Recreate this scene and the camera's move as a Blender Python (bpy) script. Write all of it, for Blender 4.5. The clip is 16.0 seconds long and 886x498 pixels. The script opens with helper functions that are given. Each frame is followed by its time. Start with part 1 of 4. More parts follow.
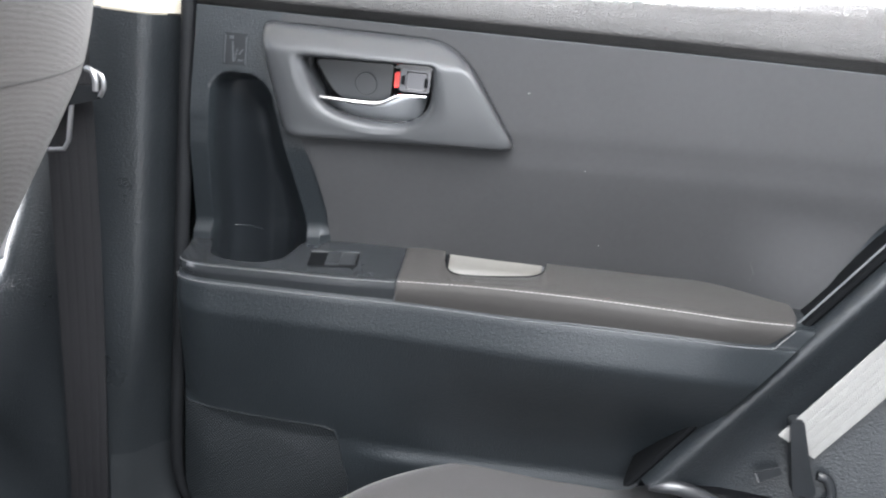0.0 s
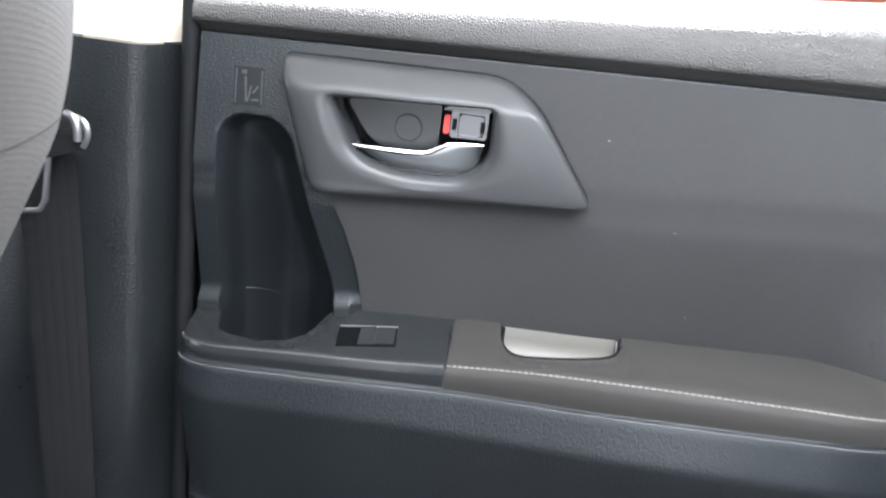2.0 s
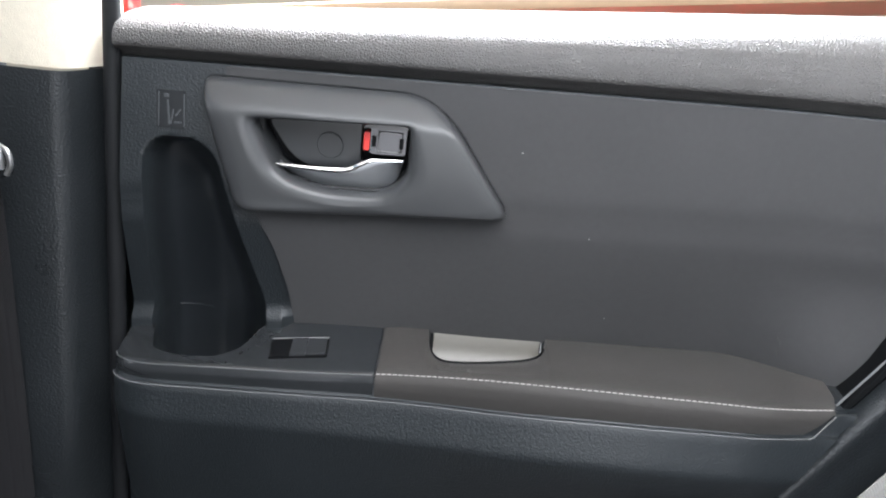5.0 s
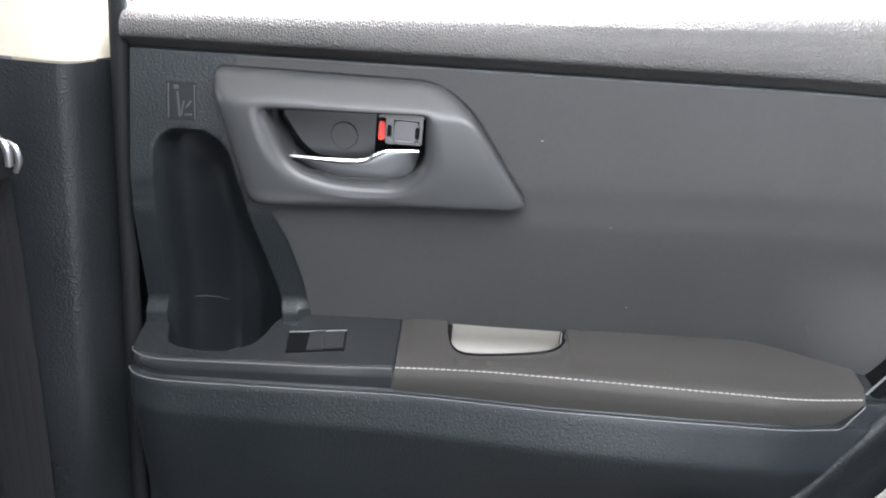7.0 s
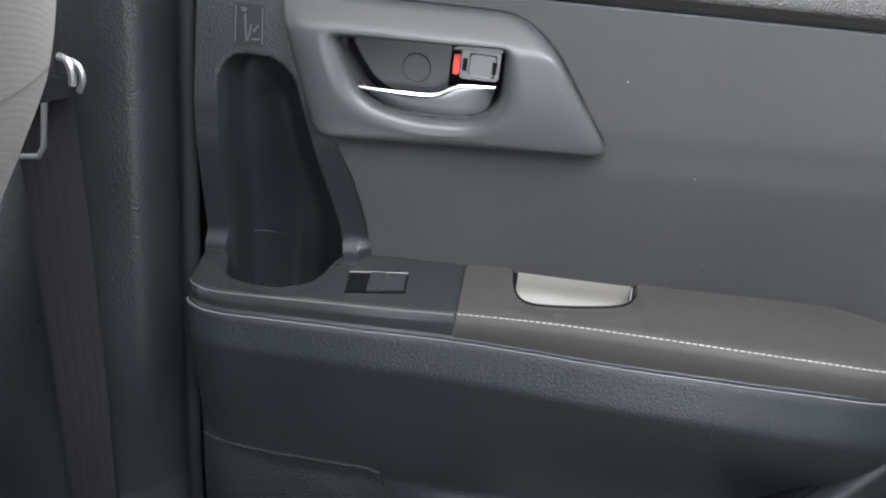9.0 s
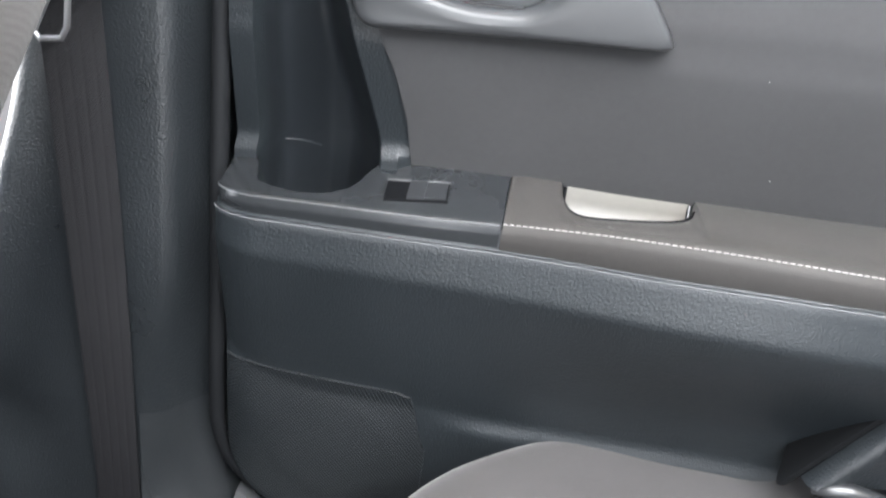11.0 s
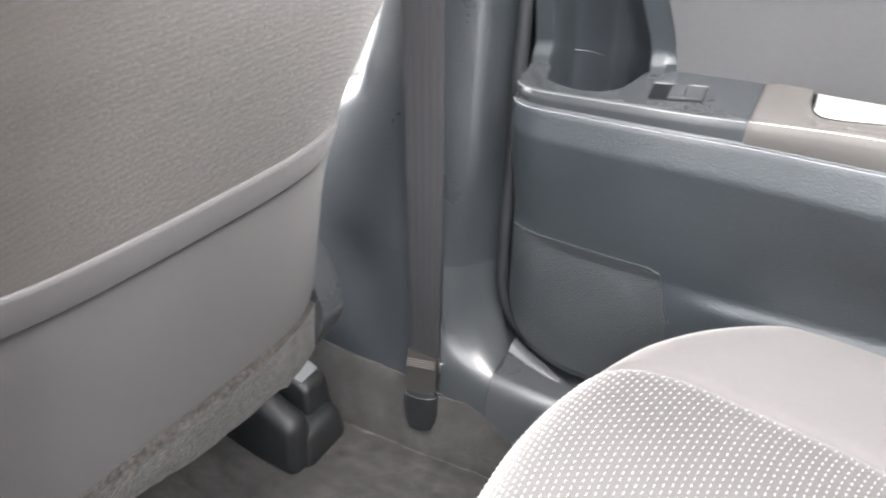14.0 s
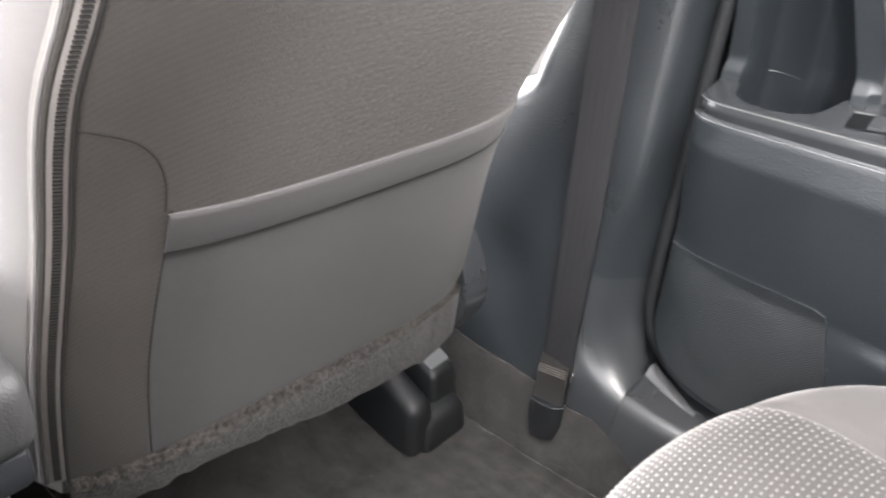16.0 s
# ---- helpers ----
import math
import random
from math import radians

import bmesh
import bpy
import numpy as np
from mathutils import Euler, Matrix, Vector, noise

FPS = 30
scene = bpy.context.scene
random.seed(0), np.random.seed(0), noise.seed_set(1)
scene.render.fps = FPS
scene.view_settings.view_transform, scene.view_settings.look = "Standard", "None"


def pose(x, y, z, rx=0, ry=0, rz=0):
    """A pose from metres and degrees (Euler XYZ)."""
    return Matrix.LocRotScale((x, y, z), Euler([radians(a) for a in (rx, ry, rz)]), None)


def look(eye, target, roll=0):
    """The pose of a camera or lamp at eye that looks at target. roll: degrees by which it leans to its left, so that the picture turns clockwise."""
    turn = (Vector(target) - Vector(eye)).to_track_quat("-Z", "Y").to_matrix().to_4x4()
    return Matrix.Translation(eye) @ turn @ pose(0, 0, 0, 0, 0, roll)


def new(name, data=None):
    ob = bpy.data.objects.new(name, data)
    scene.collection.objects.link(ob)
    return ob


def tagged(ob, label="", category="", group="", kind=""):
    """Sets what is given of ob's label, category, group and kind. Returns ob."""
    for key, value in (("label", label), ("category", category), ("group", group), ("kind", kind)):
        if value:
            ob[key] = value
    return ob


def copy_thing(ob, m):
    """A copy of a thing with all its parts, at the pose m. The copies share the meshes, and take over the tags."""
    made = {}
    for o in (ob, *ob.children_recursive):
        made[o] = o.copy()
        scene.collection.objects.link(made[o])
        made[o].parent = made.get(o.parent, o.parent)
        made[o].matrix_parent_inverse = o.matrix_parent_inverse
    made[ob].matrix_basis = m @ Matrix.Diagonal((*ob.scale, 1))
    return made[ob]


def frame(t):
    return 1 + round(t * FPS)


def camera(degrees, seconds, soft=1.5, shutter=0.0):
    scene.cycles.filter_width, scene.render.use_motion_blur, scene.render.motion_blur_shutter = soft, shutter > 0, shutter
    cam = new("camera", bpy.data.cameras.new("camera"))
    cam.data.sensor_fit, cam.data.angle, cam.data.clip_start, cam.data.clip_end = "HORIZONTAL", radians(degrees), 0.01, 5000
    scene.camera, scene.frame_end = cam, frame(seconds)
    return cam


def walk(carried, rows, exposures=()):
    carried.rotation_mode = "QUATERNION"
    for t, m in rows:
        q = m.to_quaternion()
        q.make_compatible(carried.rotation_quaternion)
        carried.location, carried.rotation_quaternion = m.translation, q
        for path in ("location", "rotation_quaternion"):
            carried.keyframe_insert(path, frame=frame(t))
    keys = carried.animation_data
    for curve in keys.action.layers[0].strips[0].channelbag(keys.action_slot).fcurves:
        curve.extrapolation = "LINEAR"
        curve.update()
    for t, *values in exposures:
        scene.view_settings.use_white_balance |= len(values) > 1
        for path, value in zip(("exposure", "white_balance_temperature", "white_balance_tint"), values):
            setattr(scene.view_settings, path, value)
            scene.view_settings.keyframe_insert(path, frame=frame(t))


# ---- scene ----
cam = camera(58.0, 16.0, soft=2.0, shutter=0.5)
PATH = [
    (0, (-0.061, 0.056, 0.81), (-0.19, 1.952, 0.189), 7.7),
    (0.5, (-0.053, 0.056, 0.823), (-0.142, 1.956, 0.205), 7.4),
    (1, (-0.057, 0.057, 0.81), (-0.153, 1.951, 0.176), 7.5),
    (1.5, (-0.087, 0.095, 0.823), (-0.248, 1.98, 0.174), 6.3),
    (2, (-0.137, 0.205, 0.826), (-0.241, 2.099, 0.192), 7.6),
    (2.5, (-0.148, 0.256, 0.826), (-0.184, 2.15, 0.184), 8.0),
    (3, (-0.137, 0.254, 0.828), (-0.148, 2.15, 0.193), 7.3),
    (3.5, (-0.118, 0.232, 0.83), (-0.133, 2.128, 0.194), 6.6),
    (4, (-0.11, 0.215, 0.847), (-0.121, 2.112, 0.214), 6.4),
    (4.5, (-0.106, 0.189, 0.852), (-0.114, 2.085, 0.216), 6.6),
    (7, (-0.115, 0.208, 0.861), (-0.14, 2.079, 0.156), 5.6),
    (7.5, (-0.122, 0.233, 0.869), (-0.19, 2.072, 0.085), 6.2),
    (8, (-0.133, 0.234, 0.863), (-0.199, 2.064, 0.059), 6.7),
    (8.5, (-0.131, 0.231, 0.853), (-0.236, 2.052, 0.033), 6.7),
    (11, (-0.154, 0.247, 0.773), (-0.292, 2.031, -0.12), 8.8),
    (11.5, (-0.146, 0.244, 0.751), (-0.27, 1.974, -0.245), 9.3),
    (12, (-0.133, 0.223, 0.749), (-0.254, 1.914, -0.312), 8.6),
    (12.5, (-0.107, 0.196, 0.752), (-0.256, 1.876, -0.321), 7.4),
    (13, (-0.103, 0.2, 0.765), (-0.396, 1.832, -0.354), 3.8),
    (13.5, (-0.094, 0.149, 0.789), (-0.68, 1.703, -0.325), 1.3),
    (14, (-0.078, 0.088, 0.8), (-0.867, 1.58, -0.272), 2.5),
    (14.5, (-0.068, 0.062, 0.791), (-0.981, 1.489, -0.272), 4.5),
    (15, (-0.07, 0.065, 0.779), (-1.04, 1.462, -0.274), 6.0),
    (15.5, (-0.073, 0.065, 0.774), (-1.061, 1.445, -0.284), 6.3),
    (16, (-0.082, 0.071, 0.774), (-1.166, 1.38, -0.278), 5.4),
]
EXPOSURES = [(0, 0.44, 6350, 10), (1.5, 0.42, 6330, 10), (2.5, 0.3, 6180, 9), (3.5, 0.28, 6180, 9), (4, 0.24, 6280, 10), (4.5, -0.26, 6350, 10), (5.2, -0.21, 6350, 10), (7, 0.1, 6350, 10), (8.5, 0.07, 6350, 10), (11, 0.79, 6450, 10), (11.5, 1.14, 6500, 10), (12, 1.48, 6550, 10), (12.5, 1.71, 6600, 10), (13, 1.72, 6650, 10), (14, 1.9, 6750, 12), (15, 1.48, 6850, 13), (16, 1.4, 6850, 13)]
walk(cam, [(t, look(eye, target, roll)) for t, eye, target, roll in PATH], EXPOSURES)

# ---------------------------------------------------------------- world and light
world = bpy.data.worlds.new("sky")
scene.world = world
world.use_nodes = True
wn = world.node_tree.nodes
sky = wn.new("ShaderNodeTexSky")
sky.sky_type, sky.sun_disc = "NISHITA", False
sky.sun_elevation, sky.sun_rotation = radians(54), radians(146)
wn["Background"].inputs["Strength"].default_value = 0.15
world.node_tree.links.new(sky.outputs[0], wn["Background"].inputs[0])
sun_data = bpy.data.lights.new("sun", "SUN")
sun_data.energy, sun_data.angle, sun_data.color = 1.2, radians(25), (1.0, 0.96, 0.90)
sun = new("sun", sun_data)
sun.matrix_world = look((2.0, -3.0, 5.0), (0, 0, 0))


def window_light(name, eye, target, width, height, watts):
    """Daylight that falls in through an opening of the car."""
    d = bpy.data.lights.new(name, "AREA")
    d.shape, d.size, d.size_y, d.energy, d.color = "RECTANGLE", width, height, watts, (0.97, 0.98, 1.0)
    ob = new(name, d)
    ob.matrix_world = look(eye, target)


window_light("daylight_open_left_door", (-0.05, -0.84, 0.66), (-0.05, 0.8, 0.66), 0.74, 1.02, 12)
window_light("daylight_right_window", (-0.10, 1.16, 1.10), (-0.12, 0.35, 0.55), 0.66, 0.36, 85)
window_light("daylight_rear_window", (1.15, 0.06, 1.02), (0.0, 0.2, 0.5), 1.1, 0.34, 4)
window_light("daylight_windscreen", (-1.45, 0.0, 1.02), (0.0, 0.4, 0.6), 1.2, 0.42, 12)
window_light("daylight_open_left_front_door", (-1.16, -0.84, 0.72), (-0.80, 0.60, 0.60), 0.72, 0.80, 140)
# Added light from above; no glass roof is known.
window_light("added_overhead_light", (0.05, 0.14, 1.262), (0.05, 0.20, 0.0), 0.95, 0.76, 34)
window_light("daylight_open_right_front_door", (-0.96, 0.93, 0.70), (-0.90, 0.0, 0.66), 0.62, 0.66, 8)


# ---------------------------------------------------------------- materials
def material(name, base, rough=0.5, metal=0.0, spec=0.5, grain=0.0, grain_scale=900.0, patch=0.15, patch_scale=9.0,
             coat=0.0, sheen=0.0, weave=0.0, weave_scale=500.0, rough_var=0.08, cells=False, depth=0.0012, thread=0.14, patch_range=(0.4, 1.0)):
    """A node material with large soft patches, fine mottling and a grain bump; weave adds crossed threads."""
    m = bpy.data.materials.new(name)
    m.use_nodes = True
    n, l = m.node_tree.nodes, m.node_tree.links
    b = n["Principled BSDF"]
    tc = n.new("ShaderNodeTexCoord")
    big = n.new("ShaderNodeTexNoise")
    big.inputs["Scale"].default_value, big.inputs["Detail"].default_value = patch_scale, 5
    small = n.new("ShaderNodeTexNoise")
    small.inputs["Scale"].default_value, small.inputs["Detail"].default_value = 170, 4
    for t in (big, small):
        l.new(tc.outputs["Object"], t.inputs["Vector"])
    mixf = n.new("ShaderNodeMath")
    mixf.operation = "MULTIPLY_ADD"
    l.new(small.outputs["Fac"], mixf.inputs[0])
    mixf.inputs[1].default_value = 0.4
    l.new(big.outputs["Fac"], mixf.inputs[2])
    ramp = n.new("ShaderNodeMapRange")
    ramp.inputs[1].default_value, ramp.inputs[2].default_value = patch_range
    ramp.inputs[3].default_value, ramp.inputs[4].default_value = 1 - patch, 1 + patch
    l.new(mixf.outputs[0], ramp.inputs[0])
    col = n.new("ShaderNodeVectorMath")
    col.operation = "SCALE"
    col.inputs[0].default_value = base
    l.new(ramp.outputs[0], col.inputs["Scale"])
    out_col = col.outputs[0]
    rr = n.new("ShaderNodeMapRange")
    rr.inputs[1].default_value, rr.inputs[2].default_value = 0.3, 0.75
    rr.inputs[3].default_value, rr.inputs[4].default_value = max(0.02, rough - rough_var), min(1, rough + rough_var)
    l.new(big.outputs["Fac"], rr.inputs[0])
    l.new(rr.outputs[0], b.inputs["Roughness"])
    height = None
    if grain:
        if cells:
            g = n.new("ShaderNodeTexVoronoi")
            g.feature = "DISTANCE_TO_EDGE"
            g.inputs["Scale"].default_value = grain_scale
            wob = n.new("ShaderNodeTexNoise")
            wob.inputs["Scale"].default_value = grain_scale * 0.6
            mixv = n.new("ShaderNodeMixRGB")
            mixv.inputs[0].default_value = 0.0015
            l.new(tc.outputs["Object"], wob.inputs["Vector"])
            l.new(tc.outputs["Object"], mixv.inputs[1])
            l.new(wob.outputs["Color"], mixv.inputs[2])
            l.new(mixv.outputs[0], g.inputs["Vector"])
            lim = n.new("ShaderNodeMapRange")
            lim.interpolation_type = "SMOOTHSTEP"
            lim.inputs[1].default_value, lim.inputs[2].default_value = 0.0, 0.30
            l.new(g.outputs["Distance"], lim.inputs[0])
            hs = lim.outputs[0]
        else:
            g = n.new("ShaderNodeTexNoise")
            g.inputs["Scale"].default_value, g.inputs["Detail"].default_value = grain_scale, 2
            l.new(tc.outputs["Object"], g.inputs["Vector"])
            hs = g.outputs["Fac"]
        height = n.new("ShaderNodeBump")
        height.inputs["Strength"].default_value, height.inputs["Distance"].default_value = grain, depth
        l.new(hs, height.inputs["Height"])
        l.new(height.outputs[0], b.inputs["Normal"])
    if weave:
        sep = n.new("ShaderNodeSeparateXYZ")
        l.new(tc.outputs["Object"], sep.inputs[0])
        waves = []
        for axes in (("X", "Y"), ("Z", "Y")):
            add = n.new("ShaderNodeMath")
            l.new(sep.outputs[axes[0]], add.inputs[0])
            l.new(sep.outputs[axes[1]], add.inputs[1])
            mul = n.new("ShaderNodeMath")
            mul.operation = "MULTIPLY"
            mul.inputs[1].default_value = weave_scale * 6.283
            l.new(add.outputs[0], mul.inputs[0])
            sn = n.new("ShaderNodeMath")
            sn.operation = "SINE"
            l.new(mul.outputs[0], sn.inputs[0])
            waves.append(sn)
        w = n.new("ShaderNodeMath")
        w.operation = "MULTIPLY"
        l.new(waves[0].outputs[0], w.inputs[0])
        l.new(waves[1].outputs[0], w.inputs[1])
        wb = n.new("ShaderNodeBump")
        wb.inputs["Strength"].default_value, wb.inputs["Distance"].default_value = weave, 0.0006
        l.new(w.outputs[0], wb.inputs["Height"])
        if height:
            l.new(height.outputs[0], wb.inputs["Normal"])
        l.new(wb.outputs[0], b.inputs["Normal"])
        tint = n.new("ShaderNodeMapRange")
        tint.inputs[1].default_value, tint.inputs[2].default_value = -1, 1
        tint.inputs[3].default_value, tint.inputs[4].default_value = 1 - thread * min(1, weave / 0.4), 1 + 0.7 * thread * min(1, weave / 0.4)
        l.new(w.outputs[0], tint.inputs[0])
        c2 = n.new("ShaderNodeVectorMath")
        c2.operation = "SCALE"
        l.new(out_col, c2.inputs[0])
        l.new(tint.outputs[0], c2.inputs["Scale"])
        out_col = c2.outputs[0]
    l.new(out_col, b.inputs["Base Color"])
    b.inputs["Metallic"].default_value = metal
    b.inputs["Specular IOR Level"].default_value = spec
    b.inputs["Coat Weight"].default_value = coat
    b.inputs["Sheen Weight"].default_value = sheen
    b.inputs["Sheen Roughness"].default_value = 0.5
    return m


PLASTIC = material("black_grained_plastic", (0.0148, 0.0180, 0.0205), 0.35, rough_var=0.05, grain=0.9, grain_scale=560, depth=0.0006)
RAIL = material("black_rail_plastic", (0.0065, 0.0072, 0.0080), 0.46, spec=0.35, rough_var=0.04, patch=0.2)
PLASTIC_LOWER = material("dark_moulded_plastic", (0.040, 0.045, 0.049), 0.52, grain=0.45, grain_scale=330)
PILLAR = material("pillar_grained_plastic", (0.0150, 0.0175, 0.0197), 0.32, spec=0.5, rough_var=0.05, grain=1.0, grain_scale=470, depth=0.0007)
PILLAR_FOOT = material("pillar_smooth_plastic", (0.0150, 0.0175, 0.0197), 0.47, spec=0.75, rough_var=0.05, grain=0.6, grain_scale=470, depth=0.0005)
BELT_PAD = material("soft_top_pad_vinyl", (0.060, 0.058, 0.057), 0.42, grain=0.8, grain_scale=420, depth=0.0006, cells=True)
BEZEL = material("grey_satin_plastic", (0.036, 0.0378, 0.0400), 0.36, patch=0.06)
GLOSS = material("smooth_black_plastic", (0.0190, 0.0208, 0.0228), 0.23, rough_var=0.035)
# Slightly darker copy of the trim plastic, for the shade in recesses.
DEEP = material("shaded_recess_plastic", (0.0140, 0.0165, 0.0192), 0.33)
FABRIC = material("charcoal_door_cloth", (0.0358, 0.0361, 0.0375), 0.85, spec=0.25, grain=0.3, grain_scale=1500, sheen=0.1, weave=0.12, weave_scale=700)
PAD = material("brown_grey_armrest_vinyl", (0.031, 0.0290, 0.0274), 0.62, spec=0.35, grain=0.3, grain_scale=1100, sheen=0.08)
THREAD = material("white_thread", (0.27, 0.262, 0.255), 0.8, spec=0.2)
DASH = material("pale_woven_thread", (0.21, 0.204, 0.200), 0.75)
SEWN = material("dull_sewing_thread", (0.085, 0.078, 0.072), 0.7)
SILVER = material("satin_silver_paint", (0.36, 0.375, 0.39), 0.33, rough_var=0.04, metal=0.8, patch=0.05)
CHROME = material("bright_chrome", (0.75, 0.75, 0.76), 0.12, metal=1.0, patch=0.04)
TIP = material("worn_steel", (0.42, 0.42, 0.43), 0.34, rough_var=0.04, metal=0.85, patch=0.06)
RED = material("red_marker", (0.75, 0.04, 0.03), 0.4, patch=0.05)
RED_BODY = material("red_body_paint", (0.55, 0.02, 0.02), 0.25, coat=0.6, patch=0.04)
MOULDING = material("tan_window_moulding", (0.22, 0.145, 0.085), 0.5, patch=0.1)
KNOB = material("smoke_grey_knob", (0.06, 0.06, 0.062), 0.22, rough_var=0.03, patch=0.05)
# Base far paler than the other black plastics: edge highlights put into the colour.
EDGE = material("highlight_edge_plastic", (0.10, 0.104, 0.108), 0.20, patch=0.05)
KNOB_CHROME = material("dark_satin_chrome", (0.085, 0.085, 0.09), 0.25, rough_var=0.03, metal=0.7, patch=0.06)
WELL = material("switch_rocker_plastic", (0.021, 0.0228, 0.025), 0.34, rough_var=0.04, patch=0.05)
FOLD = material("folded_webbing", (0.0125, 0.0118, 0.0116), 0.65, spec=0.2, weave=0.5, weave_scale=330)
VINYL = material("black_lid_vinyl", (0.0075, 0.0077, 0.008), 0.62, spec=0.15, grain=0.3, grain_scale=700)
BLACK = material("recess_black_plastic", (0.0040, 0.0044, 0.0052), 0.55, spec=0.1)
KNOB_FACE = material("brushed_knob_face", (0.050, 0.0493, 0.0485), 0.36, rough_var=0.04, metal=0.4, patch=0.1)
POCKET = material("grey_back_pocket_cloth", (0.0164, 0.0156, 0.0159), 0.88, spec=0.1, grain=0.25, grain_scale=1400, sheen=0.03, patch=0.15)
CREAM = material("pale_grip_insert", (0.112, 0.105, 0.092), 0.4, patch=0.1)
RUBBER = material("black_rubber_seal", (0.0075, 0.0083, 0.0095), 0.65, spec=0.2)
SEAL = material("matt_sponge_seal", (0.0040, 0.0044, 0.0050), 0.85, spec=0.08)
GRILLE = material("speaker_grille_plastic", (0.0120, 0.0146, 0.0165), 0.44, weave=0.8, weave_scale=250, thread=0.55)
CARPET = material("dark_felt_carpet", (0.0150, 0.0146, 0.0142), 0.95, spec=0.1, grain=1.0, grain_scale=600, patch=0.6, patch_scale=26, sheen=0.12)
FLAP = material("grey_needle_felt", (0.0088, 0.0078, 0.0071), 0.95, spec=0.05, grain=1.0, grain_scale=420, patch=0.9, patch_scale=230, sheen=0.05, patch_range=(0.58, 0.84))
SEAT = material("grey_seat_cloth", (0.032, 0.0307, 0.0303), 0.9, spec=0.2, grain=0.2, grain_scale=1600, sheen=0.2, weave=0.25, weave_scale=600)
SEAT_BACK = material("grey_seat_back_cloth", (0.0152, 0.0137, 0.0126), 0.9, spec=0.1, sheen=0.03, grain=0.15, grain_scale=900, weave=0.22, weave_scale=300, thread=0.40)
SEAM = material("dark_seam_thread", (0.007, 0.0066, 0.0063), 0.9, spec=0.1)
BOLSTER = material("smooth_grey_bolster_cloth", (0.053, 0.0505, 0.0505), 0.85, spec=0.22, grain=0.2, grain_scale=1400, sheen=0.2, patch=0.1)
ZIPPER = material("zip_tape", (0.05, 0.045, 0.042), 0.7, grain=0.5, grain_scale=900)
WEBBING = material("black_belt_webbing", (0.013, 0.013, 0.0145), 0.65, spec=0.2, weave=0.4, weave_scale=330)
WEBBING_GREY = material("rear_belt_webbing", (0.30, 0.295, 0.28), 0.6, weave=0.6, weave_scale=330, sheen=0.3)
HEADLINER = material("pale_grey_headliner", (0.55, 0.53, 0.50), 0.9, grain=0.4)
BEIGE = material("beige_upper_trim", (0.62, 0.57, 0.47), 0.6, grain=0.3, grain_scale=800)
SILL = material("sill_scuff_plastic", (0.022, 0.0235, 0.0255), 0.31, spec=0.9, rough_var=0.05, grain=0.3, grain_scale=700, depth=0.0004)
PAVING = material("grey_paving", (0.35, 0.33, 0.30), 0.9, grain=0.6, grain_scale=60, patch=0.25, patch_scale=1.5)
WALL = material("cream_render_wall", (0.62, 0.55, 0.42), 0.9, grain=0.5, grain_scale=60, patch=0.12, patch_scale=1.2)
# ---------------------------------------------------------------- building tools
def thing(name, at, label, category, group="", kind=""):
    ob = new(name)
    ob.empty_display_size = 0.05
    ob.location = at
    return tagged(ob, label, category, group, kind)


def root_place(ob):
    while ob.parent:
        ob = ob.parent
    return Vector(ob.location)


def part(name, bm, mat, parent=None, label="", smooth=True, sharp=40):
    """Links a bmesh, given in world metres, as one mesh object under a thing or a part."""
    if parent is not None:
        bmesh.ops.translate(bm, vec=-root_place(parent), verts=bm.verts)
    bmesh.ops.recalc_face_normals(bm, faces=bm.faces)
    me = bpy.data.meshes.new(name)
    bm.to_mesh(me)
    bm.free()
    if smooth:
        me.polygons.foreach_set("use_smooth", [True] * len(me.polygons))
        me.set_sharp_from_angle(angle=radians(sharp))
    me.materials.append(mat)
    ob = new(name, me)
    ob.parent = parent
    return tagged(ob, label) if label else ob


def sm(a, b, v):
    t = min(1.0, max(0.0, (v - a) / (b - a)))
    return t * t * (3 - 2 * t)


def lerp(a, b, t):
    return a + (b - a) * t


def interp(v, *pairs):
    """Piecewise linear through (v, value) pairs."""
    if v <= pairs[0][0]:
        return pairs[0][1]
    for (a, p), (b, q) in zip(pairs, pairs[1:]):
        if v <= b:
            return p + (q - p) * (v - a) / (b - a)
    return pairs[-1][1]


def smooth_interp(v, *pairs):
    """A smooth line through (v, value) pairs."""
    n = len(pairs)
    v = min(max(v, pairs[0][0]), pairs[-1][0])
    i = max(j for j in range(n - 1) if v >= pairs[j][0])

    def slope(j):
        a, b = pairs[max(j - 1, 0)], pairs[min(j + 1, n - 1)]
        return (b[1] - a[1]) / (b[0] - a[0])
    (xa, ya), (xb, yb) = pairs[i], pairs[i + 1]
    h = xb - xa
    t = (v - xa) / h
    return (2 * t ** 3 - 3 * t * t + 1) * ya + (t ** 3 - 2 * t * t + t) * h * slope(i) + (3 * t * t - 2 * t ** 3) * yb + (t ** 3 - t * t) * h * slope(i + 1)


def loft(rows, close_u=False, close_v=False, bm=None):
    """A grid of quads through rows of points of equal length."""
    bm = bm or bmesh.new()
    vs = [[bm.verts.new(p) for p in r] for r in rows]
    n, k = len(vs), len(vs[0])
    for i in range(n if close_u else n - 1):
        for j in range(k if close_v else k - 1):
            a, b, c, d = vs[i][j], vs[i][(j + 1) % k], vs[(i + 1) % n][(j + 1) % k], vs[(i + 1) % n][j]
            if len({a, b, c, d}) == 4:
                bm.faces.new((a, b, c, d))
    return bm


